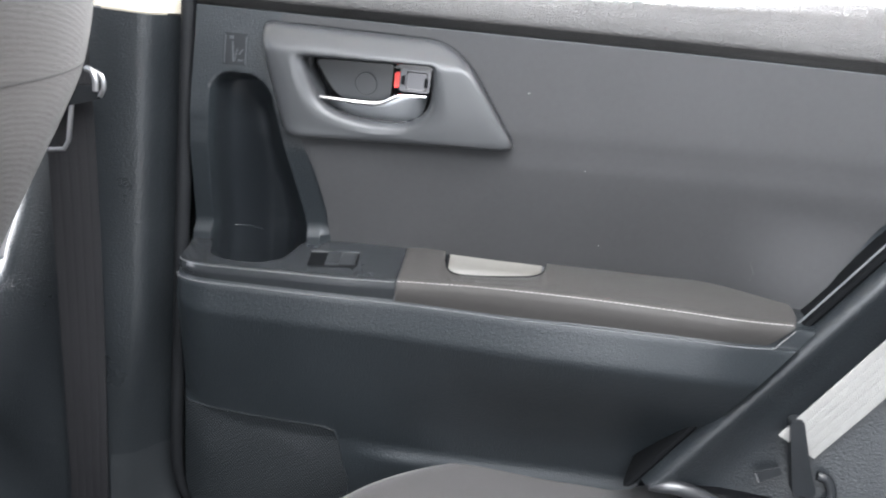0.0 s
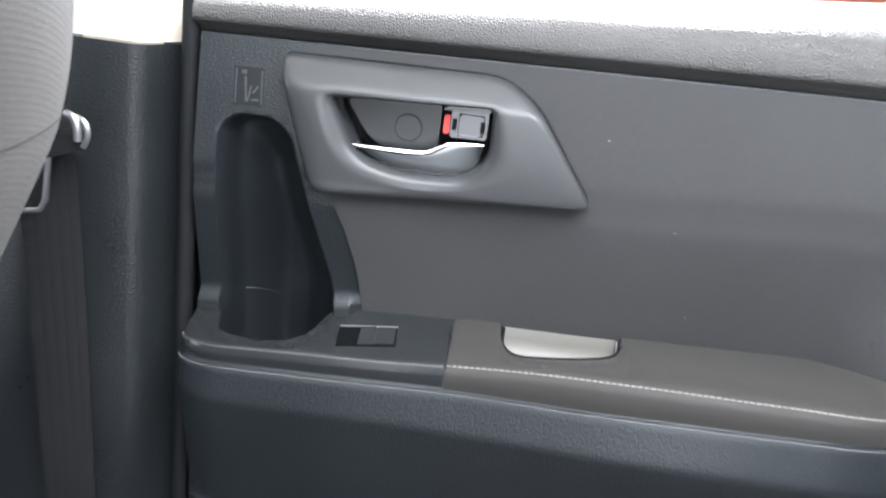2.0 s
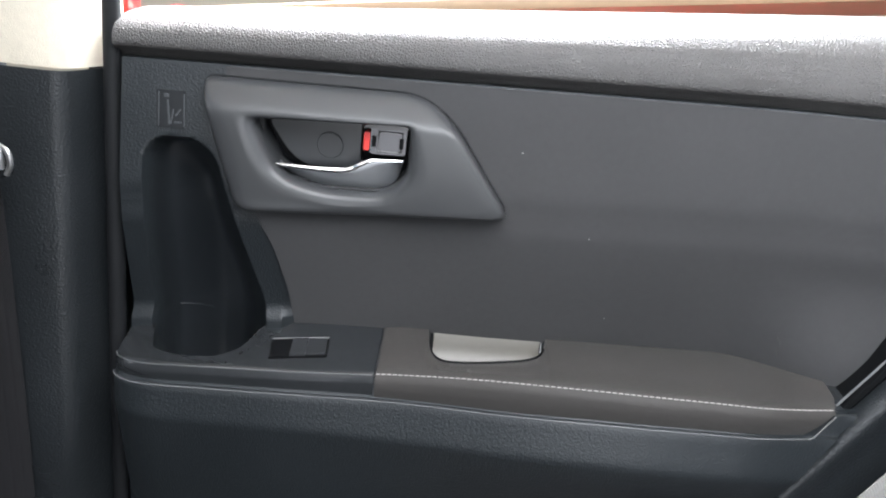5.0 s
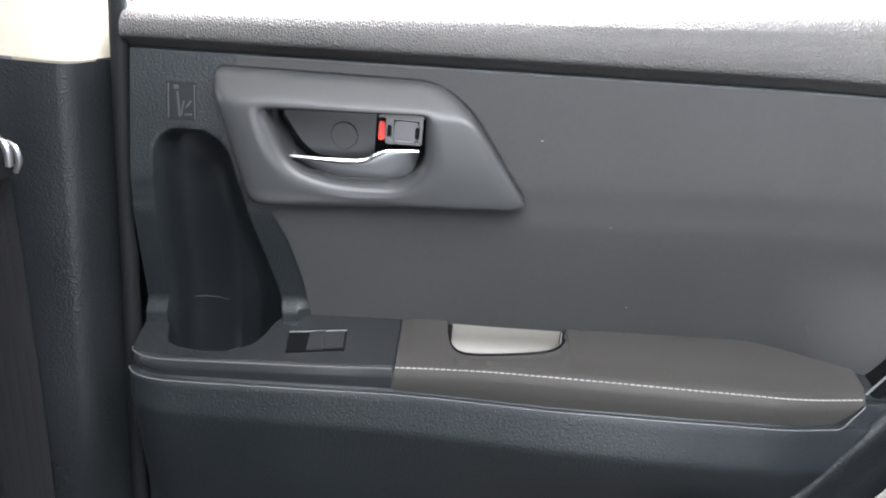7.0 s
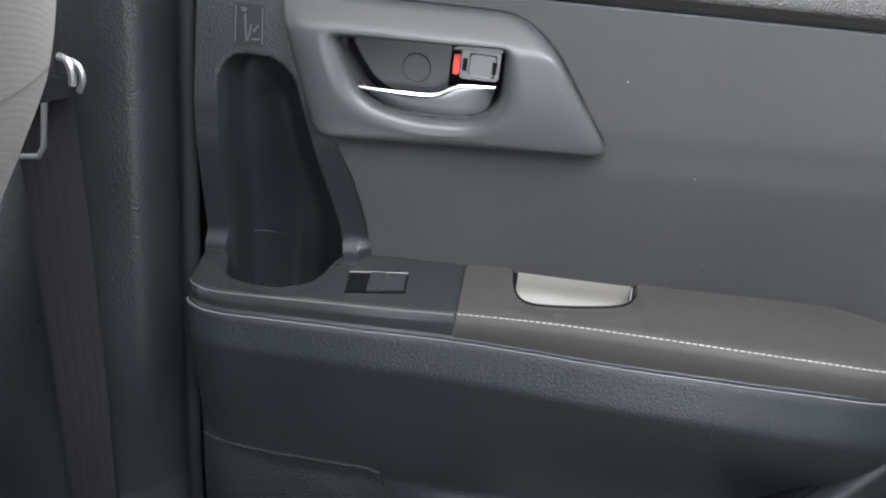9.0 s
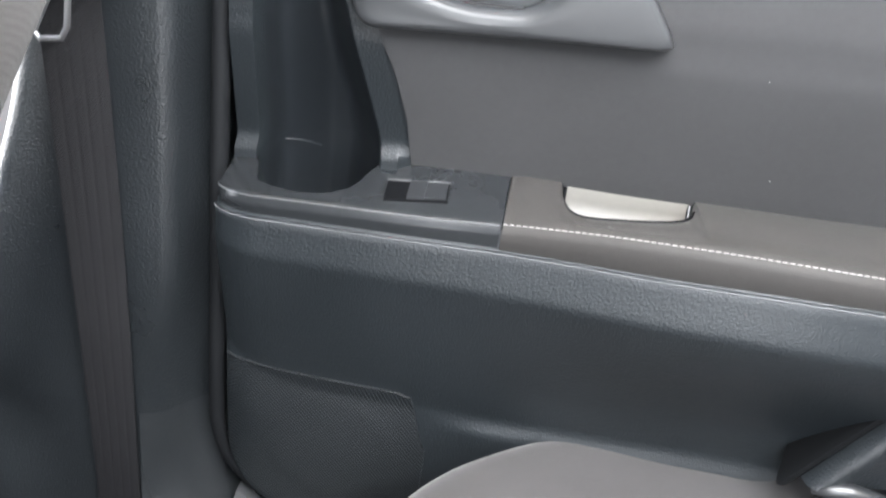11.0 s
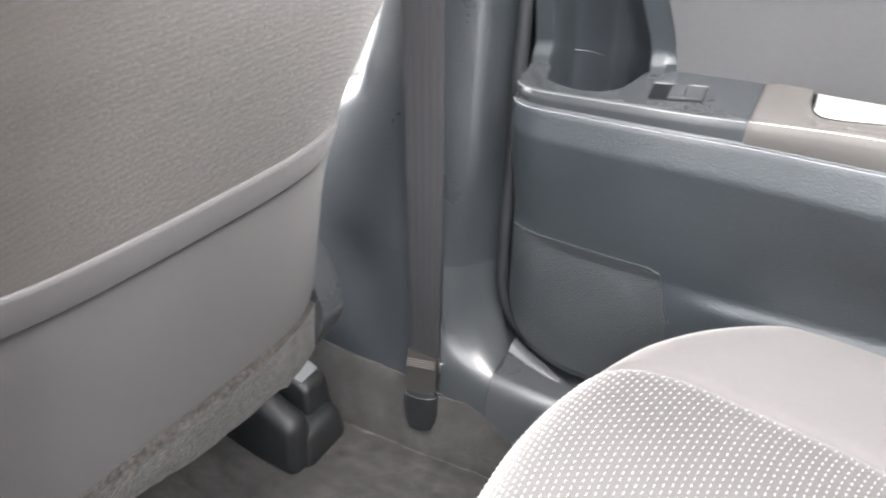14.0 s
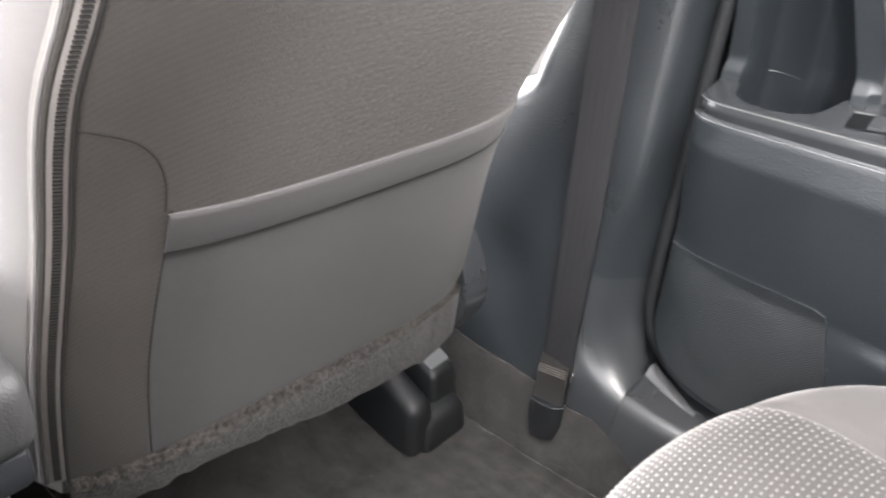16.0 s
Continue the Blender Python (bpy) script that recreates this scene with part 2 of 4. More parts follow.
def rim(bm, vec):
    """Turns the open border of a sheet back by vec, to give it an edge."""
    edges = [e for e in bm.edges if e.is_boundary]
    new_geo = bmesh.ops.extrude_edge_only(bm, edges=edges)["geom"]
    bmesh.ops.translate(bm, vec=vec, verts=[v for v in new_geo if isinstance(v, bmesh.types.BMVert)])
    return bm


def cut(bm, co, no):
    bmesh.ops.bisect_plane(bm, geom=bm.verts[:] + bm.edges[:] + bm.faces[:], plane_co=co, plane_no=no, clear_outer=True)
    return bm


def bevel(bm, width, segments=2, angle=30):
    edges = [e for e in bm.edges if len(e.link_faces) == 2 and e.calc_face_angle(0) > radians(angle)]
    bmesh.ops.bevel(bm, geom=edges, offset=width, segments=segments, profile=0.5, affect="EDGES", clamp_overlap=True)
    return bm


def box(x0, x1, y0, y1, z0, z1, round_=0.0, segments=2):
    bm = bmesh.new()
    bmesh.ops.create_cube(bm, size=1)
    for v in bm.verts:
        v.co = (lerp(x0, x1, v.co.x + 0.5), lerp(y0, y1, v.co.y + 0.5), lerp(z0, z1, v.co.z + 0.5))
    return bevel(bm, round_, segments) if round_ else bm


def prism(outline, place, depth, round_=0.0, segments=2):
    """A flat outline of 2D points, laid by place(u, v, d), from d = 0 to depth."""
    bm = bmesh.new()
    front = [bm.verts.new(place(u, v, 0)) for u, v in outline]
    back = [bm.verts.new(place(u, v, depth)) for u, v in outline]
    bm.faces.new(front)
    bm.faces.new(back[::-1])
    n = len(outline)
    for i in range(n):
        bm.faces.new((front[i], back[i], back[(i + 1) % n], front[(i + 1) % n]))
    return bevel(bm, round_, segments) if round_ else bm


def curve_points(points, n):
    """n points along a smooth line through the given ones."""
    p = [Vector(q) for q in points]
    p = [2 * p[0] - p[1]] + p + [2 * p[-1] - p[-2]]
    out, k = [], len(p) - 3
    for i in range(n):
        s = i / (n - 1) * k
        j = min(int(s), k - 1)
        t = s - j
        a, b, c, d = p[j:j + 4]
        out.append(0.5 * (2 * b + (c - a) * t + (2 * a - 5 * b + 4 * c - d) * t * t + (3 * b - a - 3 * c + d) * t ** 3))
    return out


def tube(path, radius, sides=10, closed=False):
    pts = [Vector(p) for p in path]
    rows = []
    for i, p in enumerate(pts):
        d = (pts[min(i + 1, len(pts) - 1)] - pts[max(i - 1, 0)]).normalized()
        a = d.orthogonal().normalized() if i == 0 else (rows_n - d * rows_n.dot(d)).normalized()
        rows_n = a
        b = d.cross(a)
        r = radius(i / (len(pts) - 1)) if callable(radius) else radius
        rows.append([p + r * (math.cos(2 * math.pi * k / sides) * a + math.sin(2 * math.pi * k / sides) * b) for k in range(sides)])
    bm = loft(rows, close_v=True)
    bmesh.ops.holes_fill(bm, edges=[e for e in bm.edges if e.is_boundary])
    return bm


def ribbon(path, side, width, thick, ribs=0):
    """A strap along path; side(i) is the way across it."""
    pts = [Vector(p) for p in path]
    rows = []
    for i, p in enumerate(pts):
        d = (pts[min(i + 1, len(pts) - 1)] - pts[max(i - 1, 0)]).normalized()
        s = Vector(side(i / (len(pts) - 1)) if callable(side) else side)
        s = (s - d * s.dot(d)).normalized()
        nrm = d.cross(s)
        ring = []
        for a, b in ((-1, -0.5), (-0.96, -1), (-0.5, -1), (0, -1), (0.5, -1), (0.96, -1), (1, -0.5), (1, 0.5), (0.96, 1), (0.5, 1), (0, 1), (-0.5, 1), (-0.96, 1), (-1, 0.5)):
            ring.append(p + s * (a * width / 2) + nrm * (b * thick / 2))
        if ribs:
            cross = [lerp(-0.96, 0.96, k / (8 * ribs)) for k in range(8 * ribs + 1)]
            lift = [thick / 2 - 0.00045 * math.exp(-((abs((a + 0.96) / 1.92 * ribs - round((a + 0.96) / 1.92 * ribs)) / 0.12) ** 2)) for a in cross]
            ring = [p + s * (a * width / 2) - nrm * h for a, h in zip(cross, lift)] + [p + s * (a * width / 2) + nrm * h for a, h in reversed(list(zip(cross, lift)))]
        rows.append(ring)
    bm = loft(rows, close_v=True)
    bmesh.ops.holes_fill(bm, edges=[e for e in bm.edges if e.is_boundary])
    return bm


# ---------------------------------------------------------------- the shapes of the rear door
X0, X1 = -0.392, 0.40


def z_seam(x):
    return 0.762 + 0.034 * (x + 0.387)


def z_crease(x):
    return 0.664 + 0.07 * (x + 0.06)


def y_upper(x, z):
    """The inner face of the upper door panel."""
    zc = z_crease(x)
    d = z - zc
    y = 0.846 + (0.10 * d if d > 0 else -0.27 * d)
    y += 0.006 * math.exp(-(d / 0.012) ** 2) * 0.6
    return y - 0.030 * sm(0.12, 0.36, x) - 0.036 * sm(0.15, 0.25, x) * (1 - sm(0.548, 0.65, z))


def corner(x):
    t = min(1.0, max(0.0, (-0.350 - x) / 0.0425))
    return 0.024 * (1 - math.sqrt(max(0.0, 1 - t * t)))


def y_edge(x):
    return 0.814 + corner(x) - 0.040 * sm(-0.20, 0.10, x) + 0.017 * sm(0.15, 0.25, x)


def z_edge(x):
    return smooth_interp(x, (-0.392, 0.499), (-0.3, 0.505), (-0.2, 0.512), (-0.15, 0.518), (-0.05, 0.533), (0.05, 0.544), (0.15, 0.547), (0.223, 0.545), (0.42, 0.549))


def z_back(x):
    """The back of the armrest's top."""
    return smooth_interp(x, (-0.392, 0.512), (-0.3, 0.520), (-0.243, 0.528), (-0.154, 0.534), (-0.05, 0.5365), (0.05, 0.5405), (0.12, 0.5435), (0.175, 0.547), (0.223, 0.550), (0.42, 0.555))


def z_arm(x, y):
    """The armrest's top at a place."""
    a, b = y_edge(x), y_upper(x, 0.54)
    return lerp(z_edge(x), z_back(x), min(1, max(0, (y - a) / (b - a))))


def z_lip(x):
    return smooth_interp(x, (-0.392, 0.485), (-0.3, 0.489), (-0.2, 0.494), (-0.15, 0.498), (-0.05, 0.508), (0.05, 0.520), (0.15, 0.525), (0.223, 0.5245), (0.42, 0.527))


def z_bottom(x):
    t = min(1.0, max(0.0, (-0.285 - x) / 0.107))
    return 0.125 + 0.10 * (1 - math.sqrt(max(0.0, 1 - t * t)))


def y_lower(x, s):
    """The lower panel; s goes from the lip (0) down to the bottom (1)."""
    c = lerp(y_edge(x), 0.814 + corner(x), sm(0.06, 0.45, s))
    bump = -0.006 * sm(-0.20, -0.13, x) * sm(0.51, 0.56, s)
    out = -0.0085 - 0.0052 * sm(-0.30, -0.08, x)
    return c + interp(s, (0, -0.0075), (0.085, out), (0.090, out + 0.0003), (0.5, 0.030), (1, 0.042)) * (1 - 0.3 * corner(x) / 0.024) + bump


def pocket(x, z):
    """How far inside the bottle pocket a place of the panel lies, 0 to 1."""
    right = interp(z, (0.52, -0.262), (0.56, -0.270), (0.62, -0.288), (0.698, -0.312))
    left = -0.373
    r = 0.024
    dx = max(left + r - x, x - (right - r), 0)
    dz = max(z - (0.702 - r), 0)
    d = r - math.hypot(dx, dz)
    return sm(0.0, 0.011, d)


def pocket_bowl(x, z):
    """The pocket's back is rounded like a bottle."""
    right = interp(z, (0.52, -0.262), (0.56, -0.270), (0.62, -0.288), (0.698, -0.312))
    return 0.45 + 0.55 * sm(0.0, 0.048, x + 0.373) * sm(0.0, 0.048, right - x) * sm(0.0, 0.048, 0.702 - z)


def pocket_front(x):
    return interp(x, (-0.376, 0.862), (-0.368, 0.846), (-0.352, 0.834), (-0.325, 0.829), (-0.300, 0.831), (-0.282, 0.842), (-0.268, 0.868), (-0.262, 0.885))


GRIP0, GRIP1 = -0.113, -0.004


def grip_hole(x):
    return sm(GRIP0 - 0.004, GRIP0 + 0.006, x) * (1 - sm(GRIP1 - 0.006, GRIP1 + 0.004, x))


def door_profile(x):
    """One upright section through the plastic door trim, from the seam down to the bottom edge."""
    pts = []
    zt, ze = z_seam(x), z_edge(x)
    wall_z = z_back(x) + 0.006
    for i in range(121):
        z = lerp(zt, wall_z, i / 120)
        fillet = 0.011 * (1 - sm(-0.247, -0.242, x)) * (1 - sm(0, 0.022, z - wall_z)) ** 2
        pts.append((y_upper(x, z) - fillet * (1 - pocket(x, z)) + 0.072 * pocket(x, z) * pocket_bowl(x, z), z))
    p = pocket(x, 0.53)
    yb = pts[-1][0]
    g = grip_hole(x)
    zf = z_back(x) - 0.070 * p - 0.048 * g
    yf = lerp(y_edge(x) + 0.006, pocket_front(x), p)
    yf = lerp(yf, 0.824, g)
    p = max(p, g)
    yf = min(yf, yb - 0.002)
    for i in range(1, 7):
        pts.append((yb, lerp(wall_z, zf, i / 6)))
    for i in range(1, 9):
        t = i / 8
        pts.append((lerp(yb, yf, t), lerp(zf, lerp(z_arm(x, yf), zf, p), t)))
    for i in range(1, 5):
        pts.append((yf, lerp(lerp(z_arm(x, yf), zf, p), z_arm(x, yf) - 0.002, i / 4)))
    y0 = y_edge(x)
    pts += [(lerp(yf, y0, 0.25), lerp(z_arm(x, yf), ze, 0.25)), (lerp(yf, y0, 0.6), lerp(z_arm(x, yf), ze, 0.6)), (y0 + 0.004, ze - 0.0003), (y0 + 0.0012, ze - 0.0018), (y0, ze - 0.005)]
    zl = z_lip(x)
    pts += [(y0 - 0.0005, zl + 0.003), (y0 - 0.002, zl + 0.0006), (y0 - 0.0065, zl + 0.0002), (y0 - 0.0075, zl - 0.0015)]
    zb = z_bottom(x)
    for i in range(1, 81):
        s = i / 80
        pts.append((y_lower(x, s), lerp(zl - 0.0015, zb, s)))
    return [(x, y, z) for y, z in pts]


def open_behind_handle(bm):
    """Opens the panel behind the handle's cup."""
    gone = [f for f in bm.faces if abs(f.calc_center_median().x + 0.208) < 0.064 and abs(f.calc_center_median().z - 0.7045) < 0.028]
    bmesh.ops.delete(bm, geom=gone, context="FACES")
    return bm


# rear edge of the door: a slanted plane
REAR_CO, REAR_NO = Vector((0.245, 0.8, 0.540)), Vector((0.882, 0, -0.462)).normalized()
# the body edge behind it, along which the seal and the wheel arch trim run
BODY_UP, BODY_NO = Vector((0.5364, 0, 0.844)).normalized(), Vector((0.844, 0, -0.5364)).normalized()
EDGE_FOOT = Vector((0.1299, 0.0, 0.3522))
SEAL_CO, SEAL_NO = EDGE_FOOT - BODY_NO * 0.009 + Vector((0, 0.77, 0)), (BODY_NO - Vector((0, 0.45, 0))).normalized()

door = thing("rear_car_door", (0.0, 0.90, 0.115), "closed rear car door with charcoal cloth and black plastic trim", "car door")
xs = [X0 + 0.0008 * i for i in range(4)] + [X0 + 0.004 + 0.0025 * i for i in range(56)]
last_x = xs[-1]
xs += [lerp(-0.3251, -0.2581, i / 60) for i in range(61)]
xs = sorted(set(xs + [last_x + 0.012 * i for i in range(1, 54)]))
bm = loft([door_profile(x) for x in xs])
cut(bm, SEAL_CO, SEAL_NO)
open_behind_handle(bm)
rim(bm, (0, 0.045, 0))
# Faces inside the pocket take the darker plastic as painted shade.
for fc in bm.faces:
    c = fc.calc_center_median()
    fc.material_index = 1 if c.z > 0.43 and pocket(c.x, c.z if c.z > 0.53 else 0.53) > 0.6 and c.y > 0.835 else 0
trim = part("door_trim", bm, PLASTIC, door, "black grained plastic door trim with a deep pocket")
trim.data.materials.append(DEEP)

# cloth panel
def fabric_left(z):
    return interp(z, (0.53, -0.240), (0.57, -0.246), (0.611, -0.258), (0.648, -0.276), (0.70, -0.30), (0.766, -0.304))


rows = []
for i in range(60):
    s = i / 59
    row = []
    for j in range(90):
        u = j / 89
        zb = 0.532
        z0 = lerp(zb, 0.765, s)
        xl = fabric_left(z0)
        x = lerp(xl, 0.40, u)
        z = lerp(z_back(x) + 0.001, z_seam(x) - 0.001, s)
        x = lerp(fabric_left(z), 0.40, u)
        row.append((x, y_upper(x, z) - 0.003, z))
    rows.append(row)
bm = loft(rows)
cut(bm, REAR_CO - REAR_NO * 0.002, REAR_NO)
open_behind_handle(bm)
rim(bm, (0, 0.005, 0))
part("cloth_panel", bm, FABRIC, door, "charcoal grey woven cloth door panel")

# soft pad under the window
def seam_gap(x):
    return 0.0085 + 0.002 * (x + 0.39)


def ledge_rise(x):
    """The window ledge rises towards the rear."""
    return 0.80 + 1.95 * (x + 0.39)


def pad_profile(x):
    """The pad tucks under along a dark fold above the panel, then rolls back to the window."""
    zs, g, k = z_seam(x), seam_gap(x), ledge_rise(x)
    y0 = y_upper(x, zs)
    pts = [(y0 + 0.030, zs - 0.006), (y0 + 0.0135, zs - 0.001), (y0 + 0.0085, zs + g * 0.35), (y0 + 0.0020, zs + g * 0.8), (y0 - 0.0022, zs + g), (y0 - 0.0045, zs + g + 0.002), (y0 - 0.0055, zs + g + 0.005)]
    pts += [(y0 + a, zs + g + 0.005 + (b - 0.005) * k) for a, b in ((-0.0055, 0.010), (-0.0036, 0.0158), (0.0005, 0.0214), (0.007, 0.0262), (0.016, 0.0298), (0.028, 0.0325), (0.045, 0.0345), (0.066, 0.036), (0.085, 0.036), (0.088, 0.030))]
    return [(x, y, z) for y, z in pts]


bm = loft([pad_profile(lerp(X0 - 0.006, 0.42, i / 60)) for i in range(61)])
cut(bm, REAR_CO, REAR_NO)
rim(bm, (0, 0.01, -0.01))
part("window_ledge_pad", bm, BELT_PAD, door, "grained black vinyl ledge pad below the window")
bm = loft([[(x, y_upper(x, z_seam(x)) + y, z_seam(x) + seam_gap(x) + 0.020 * ledge_rise(x) + z) for y, z in ((0.086, 0.0), (0.086, 0.008), (0.092, 0.012), (0.098, 0.008), (0.1, -0.02))] for x in (lerp(X0, 0.42, i / 20) for i in range(21))])
part("window_seal", rim(bm, (0, 0.004, 0)), RUBBER, door, "black rubber window seal")

# handle surround
def ring_of(points, cx, cz, n=180):
    """The radius of a rounded outline, resampled by angle round (cx, cz)."""
    pts = [Vector((p[0] - cx, p[1] - cz)) for p in points]
    out = []
    for k in range(n):
        a = 2 * math.pi * k / n
        d = Vector((math.cos(a), math.sin(a)))
        best = 0
        for p, q in zip(pts, pts[1:] + pts[:1]):
            e = q - p
            det = d.x * -e.y + e.x * d.y
            if abs(det) < 1e-12:
                continue
            r = (p.x * -e.y + e.x * p.y) / det
            s = (d.x * p.y - d.y * p.x) / det
            if r > 0 and -1e-6 <= s <= 1 + 1e-6:
                best = max(best, r)
        out.append((cx + best * d.x, cz + best * d.y))
    return out


def rounded(points, radii, seg=6):
    out = []
    n = len(points)
    for i, (p, r) in enumerate(zip(points, radii)):
        p, a, b = Vector(p), Vector(points[i - 1]), Vector(points[(i + 1) % n])
        if r == 0:
            out.append(tuple(p))
            continue
        u, v = (a - p).normalized(), (b - p).normalized()
        r = min(r, (a - p).length * 0.49, (b - p).length * 0.49)
        s, e = p + u * r, p + v * r
        for k in range(seg + 1):
            t = k / seg
            out.append(tuple(s * (1 - t) ** 2 + p * 2 * t * (1 - t) + e * t * t))
    return out


CX, CZ = -0.200, 0.704
OUTER = rounded([(-0.3225, 0.7555), (-0.141, 0.7600), (-0.111, 0.741), (-0.0555, 0.6660), (-0.288, 0.6465)], [0.010, 0.020, 0.026, 0.010, 0.014])
INNER = rounded([(-0.276, 0.7275), (-0.1465, 0.7350), (-0.1455, 0.693), (-0.165, 0.6760), (-0.215, 0.6735), (-0.252, 0.682)], [0.008, 0.006, 0.014, 0.014, 0.03, 0.018])
outer, inner = ring_of(OUTER, CX, CZ), ring_of(INNER, CX, CZ)


def ease(o, left, top, right, bottom):
    """Blends four values round the handle by the way from its middle."""
    a, b = (o[0] - CX) / 0.10, (o[1] - CZ) / 0.045
    w = [max(0, -a) ** 2, max(0, b) ** 2, max(0, a) ** 2, max(0, -b) ** 2]
    return sum(p * q for p, q in zip(w, (left, top, right, bottom))) / sum(w)


def soft_ramp(h):
    return (h + math.hypot(h, 0.005)) / 2


def y_face(x, z):
    """The face of the surround: one even plane, its top leaning back."""
    return 0.846 + 0.10 * (z - z_crease(x)) - 0.16 * min(0.0745, max(0.0, z - 0.66)) + 0.80 * soft_ramp(z - 0.7345 - 0.02 * (x + 0.2)) - 0.0014 * math.sin(math.pi * min(1, max(0, (z - 0.65) / 0.08)))


def mix_ring(t, dy, inset=0.0):
    """A ring at the outer (0) or the inner outline (1), moved in from there by inset metres."""
    out = []
    for o, i in zip(outer, inner):
        o, i = Vector(o), Vector(i)
        d = (i - o).normalized()
        k = ease(i, 1.5, 0.30, 1.0, 1.1) if t == 1 else ease(o, 2.2, 1.0, 1.0, 0.9)
        p = o.lerp(i, t) + d * inset * k
        if 0 < t < 1:
            a, b = o + d * 0.0085 * ease(o, 2.2, 1.0, 1.0, 0.9), i - d * 0.0095 * ease(i, 1.5, 0.30, 1.0, 1.1)
            p = a.lerp(b, t)
        out.append((p.x, y_upper(p.x, p.y) + 0.004 if dy is None else y_face(p.x, p.y) + dy, p.y))
    return out


RINGS = ((0, None, 0.001), (0, -0.0085), (0, -0.0108, 0.0003), (0, -0.0128, 0.0011), (0, -0.0146, 0.0026), (0, -0.0158, 0.0048), (0, -0.0163, 0.0070), (0, -0.0165, 0.0085), (0.2, -0.0165), (0.4, -0.0165), (0.6, -0.0165), (0.8, -0.0165),
         (1, -0.0162, -0.0095), (1, -0.0153, -0.0062), (1, -0.0135, -0.0034), (1, -0.0108, -0.0014), (1, -0.0070, -0.0003), (1, -0.0030), (1, 0.030))
handle_set = part("handle_surround", loft([mix_ring(*a) for a in RINGS], close_v=True), BEZEL, door, "grey satin plastic surround of the inside door handle", sharp=60)
groove = [(p[0], y_upper(*p) - 0.0034, p[1]) for p in ring_of(OUTER, CX, CZ, 120)]
part("surround_gap", tube(groove + groove[:1], 0.0011, 6), RUBBER, handle_set)


def flat(y_of=0.0):
    return lambda u, v, d: (u, y_upper(u, v) + y_of + d, v)


bm = prism([(p[0], p[1]) for p in ring_of(INNER, CX, CZ, 60)], lambda u, v, d: (u, 0.874 + d, v), 0.003)
part("handle_cup", bm, BLACK, handle_set, "black cup behind the door handle", smooth=False)
# raised plate inside the cup, with its round cover
plate = rounded([(-0.2680, 0.7250), (-0.1885, 0.7300), (-0.1885, 0.688), (-0.240, 0.6855)], [0.008, 0.004, 0.004, 0.026])
plate_ob = part("inner_plate", prism(plate, lambda u, v, d: (u, 0.858 + d, v), 0.018, 0.005, 4), WELL, handle_set, "dark plate behind the lever")
circle = [(-0.2145 + 0.0105 * math.cos(a * 0.1963), 0.7075 + 0.0105 * math.sin(a * 0.1963)) for a in range(32)]
part("screw_cover", prism(circle, lambda u, v, d: (u, 0.8573 + d, v), 0.004, 0.0006), WELL, plate_ob)
ring_path = [(-0.2145 + 0.0112 * math.cos(a * 0.1963), 0.8578, 0.7075 + 0.0112 * math.sin(a * 0.1963)) for a in range(33)]
part("cover_groove", tube(ring_path, 0.0005, 6), DEEP, plate_ob)
# the lever
lever = curve_points([(-0.2560, 0.6914, 0), (-0.2300, 0.6912, 0), (-0.2050, 0.6920, 0), (-0.1930, 0.6942, 0), (-0.1845, 0.6992, 0), (-0.1740, 0.7036, 0), (-0.1505, 0.7055, 0)], 33)
under = curve_points([(-0.2560, 0.6908, 0), (-0.2450, 0.6826, 0), (-0.2250, 0.6757, 0), (-0.2000, 0.6732, 0), (-0.1780, 0.6746, 0), (-0.1630, 0.6790, 0), (-0.1540, 0.6870, 0), (-0.1500, 0.7050, 0)], 33)
# a thin shell that leans back towards its lower edge
rows = []
for a, b in zip(lever, under):
    row = [(a.x, 0.8460, a.y - 0.0010), (a.x, 0.8400, a.y - 0.0002), (a.x, 0.8378, a.y - 0.0008)]
    row += [(lerp(a.x, b.x, v), 0.8372 + 0.0125 * v ** 1.8, lerp(a.y, b.y, v)) for v in (0.12, 0.25, 0.4, 0.55, 0.7, 0.82, 0.92, 1.0)]
    rows.append(row + [(b.x, 0.8560, b.y + 0.0004)])
lever_ob = part("handle_lever", loft(rows), SILVER, handle_set, "satin silver door pull lever", sharp=55)
# Chrome strip paints the highlight along the satin lever's top edge.
part("lever_edge", tube([(p.x, 0.8388, p.y - 0.0006) for p in lever], lambda t: 0.0012 + 0.0016 * math.sin(math.pi * min(1, t / 0.85)) ** 0.6 if t < 0.85 else 0.0012, 8), CHROME, lever_ob, "top edge of the lever, bright as its highlight")
part("knob_housing", prism(rounded([(-0.1875, 0.7275), (-0.1800, 0.7325), (-0.1490, 0.7338), (-0.1480, 0.7290)], [0.002] * 4), lambda u, v, d: (u, 0.849 + d, v), 0.017, 0.002, 3), KNOB, handle_set, "dark housing above the lock knob")
# lock knob with its red marker, a dished face and two dark notches
knob = part("lock_knob", prism(rounded([(-0.1797, 0.7290), (-0.1495, 0.7300), (-0.1495, 0.7068), (-0.1797, 0.7060)], [0.003] * 4), lambda u, v, d: (u, 0.850 + d, v), 0.022, 0.002, 3), KNOB_CHROME, handle_set, "satin chrome lock knob")
rows = []
for i in range(9):
    u = lerp(-0.1735, -0.1525, i / 8)
    rows.append([(u, 0.8496 + 0.0026 * (1 - (2 * j / 6 - 1) ** 2) * (1 - (2 * i / 8 - 1) ** 4), lerp(0.7088, 0.7265, j / 6)) for j in range(7)])
part("knob_face", rim(loft(rows), (0, 0.003, 0)), KNOB_FACE, knob, "brushed silver dished face of the lock knob")
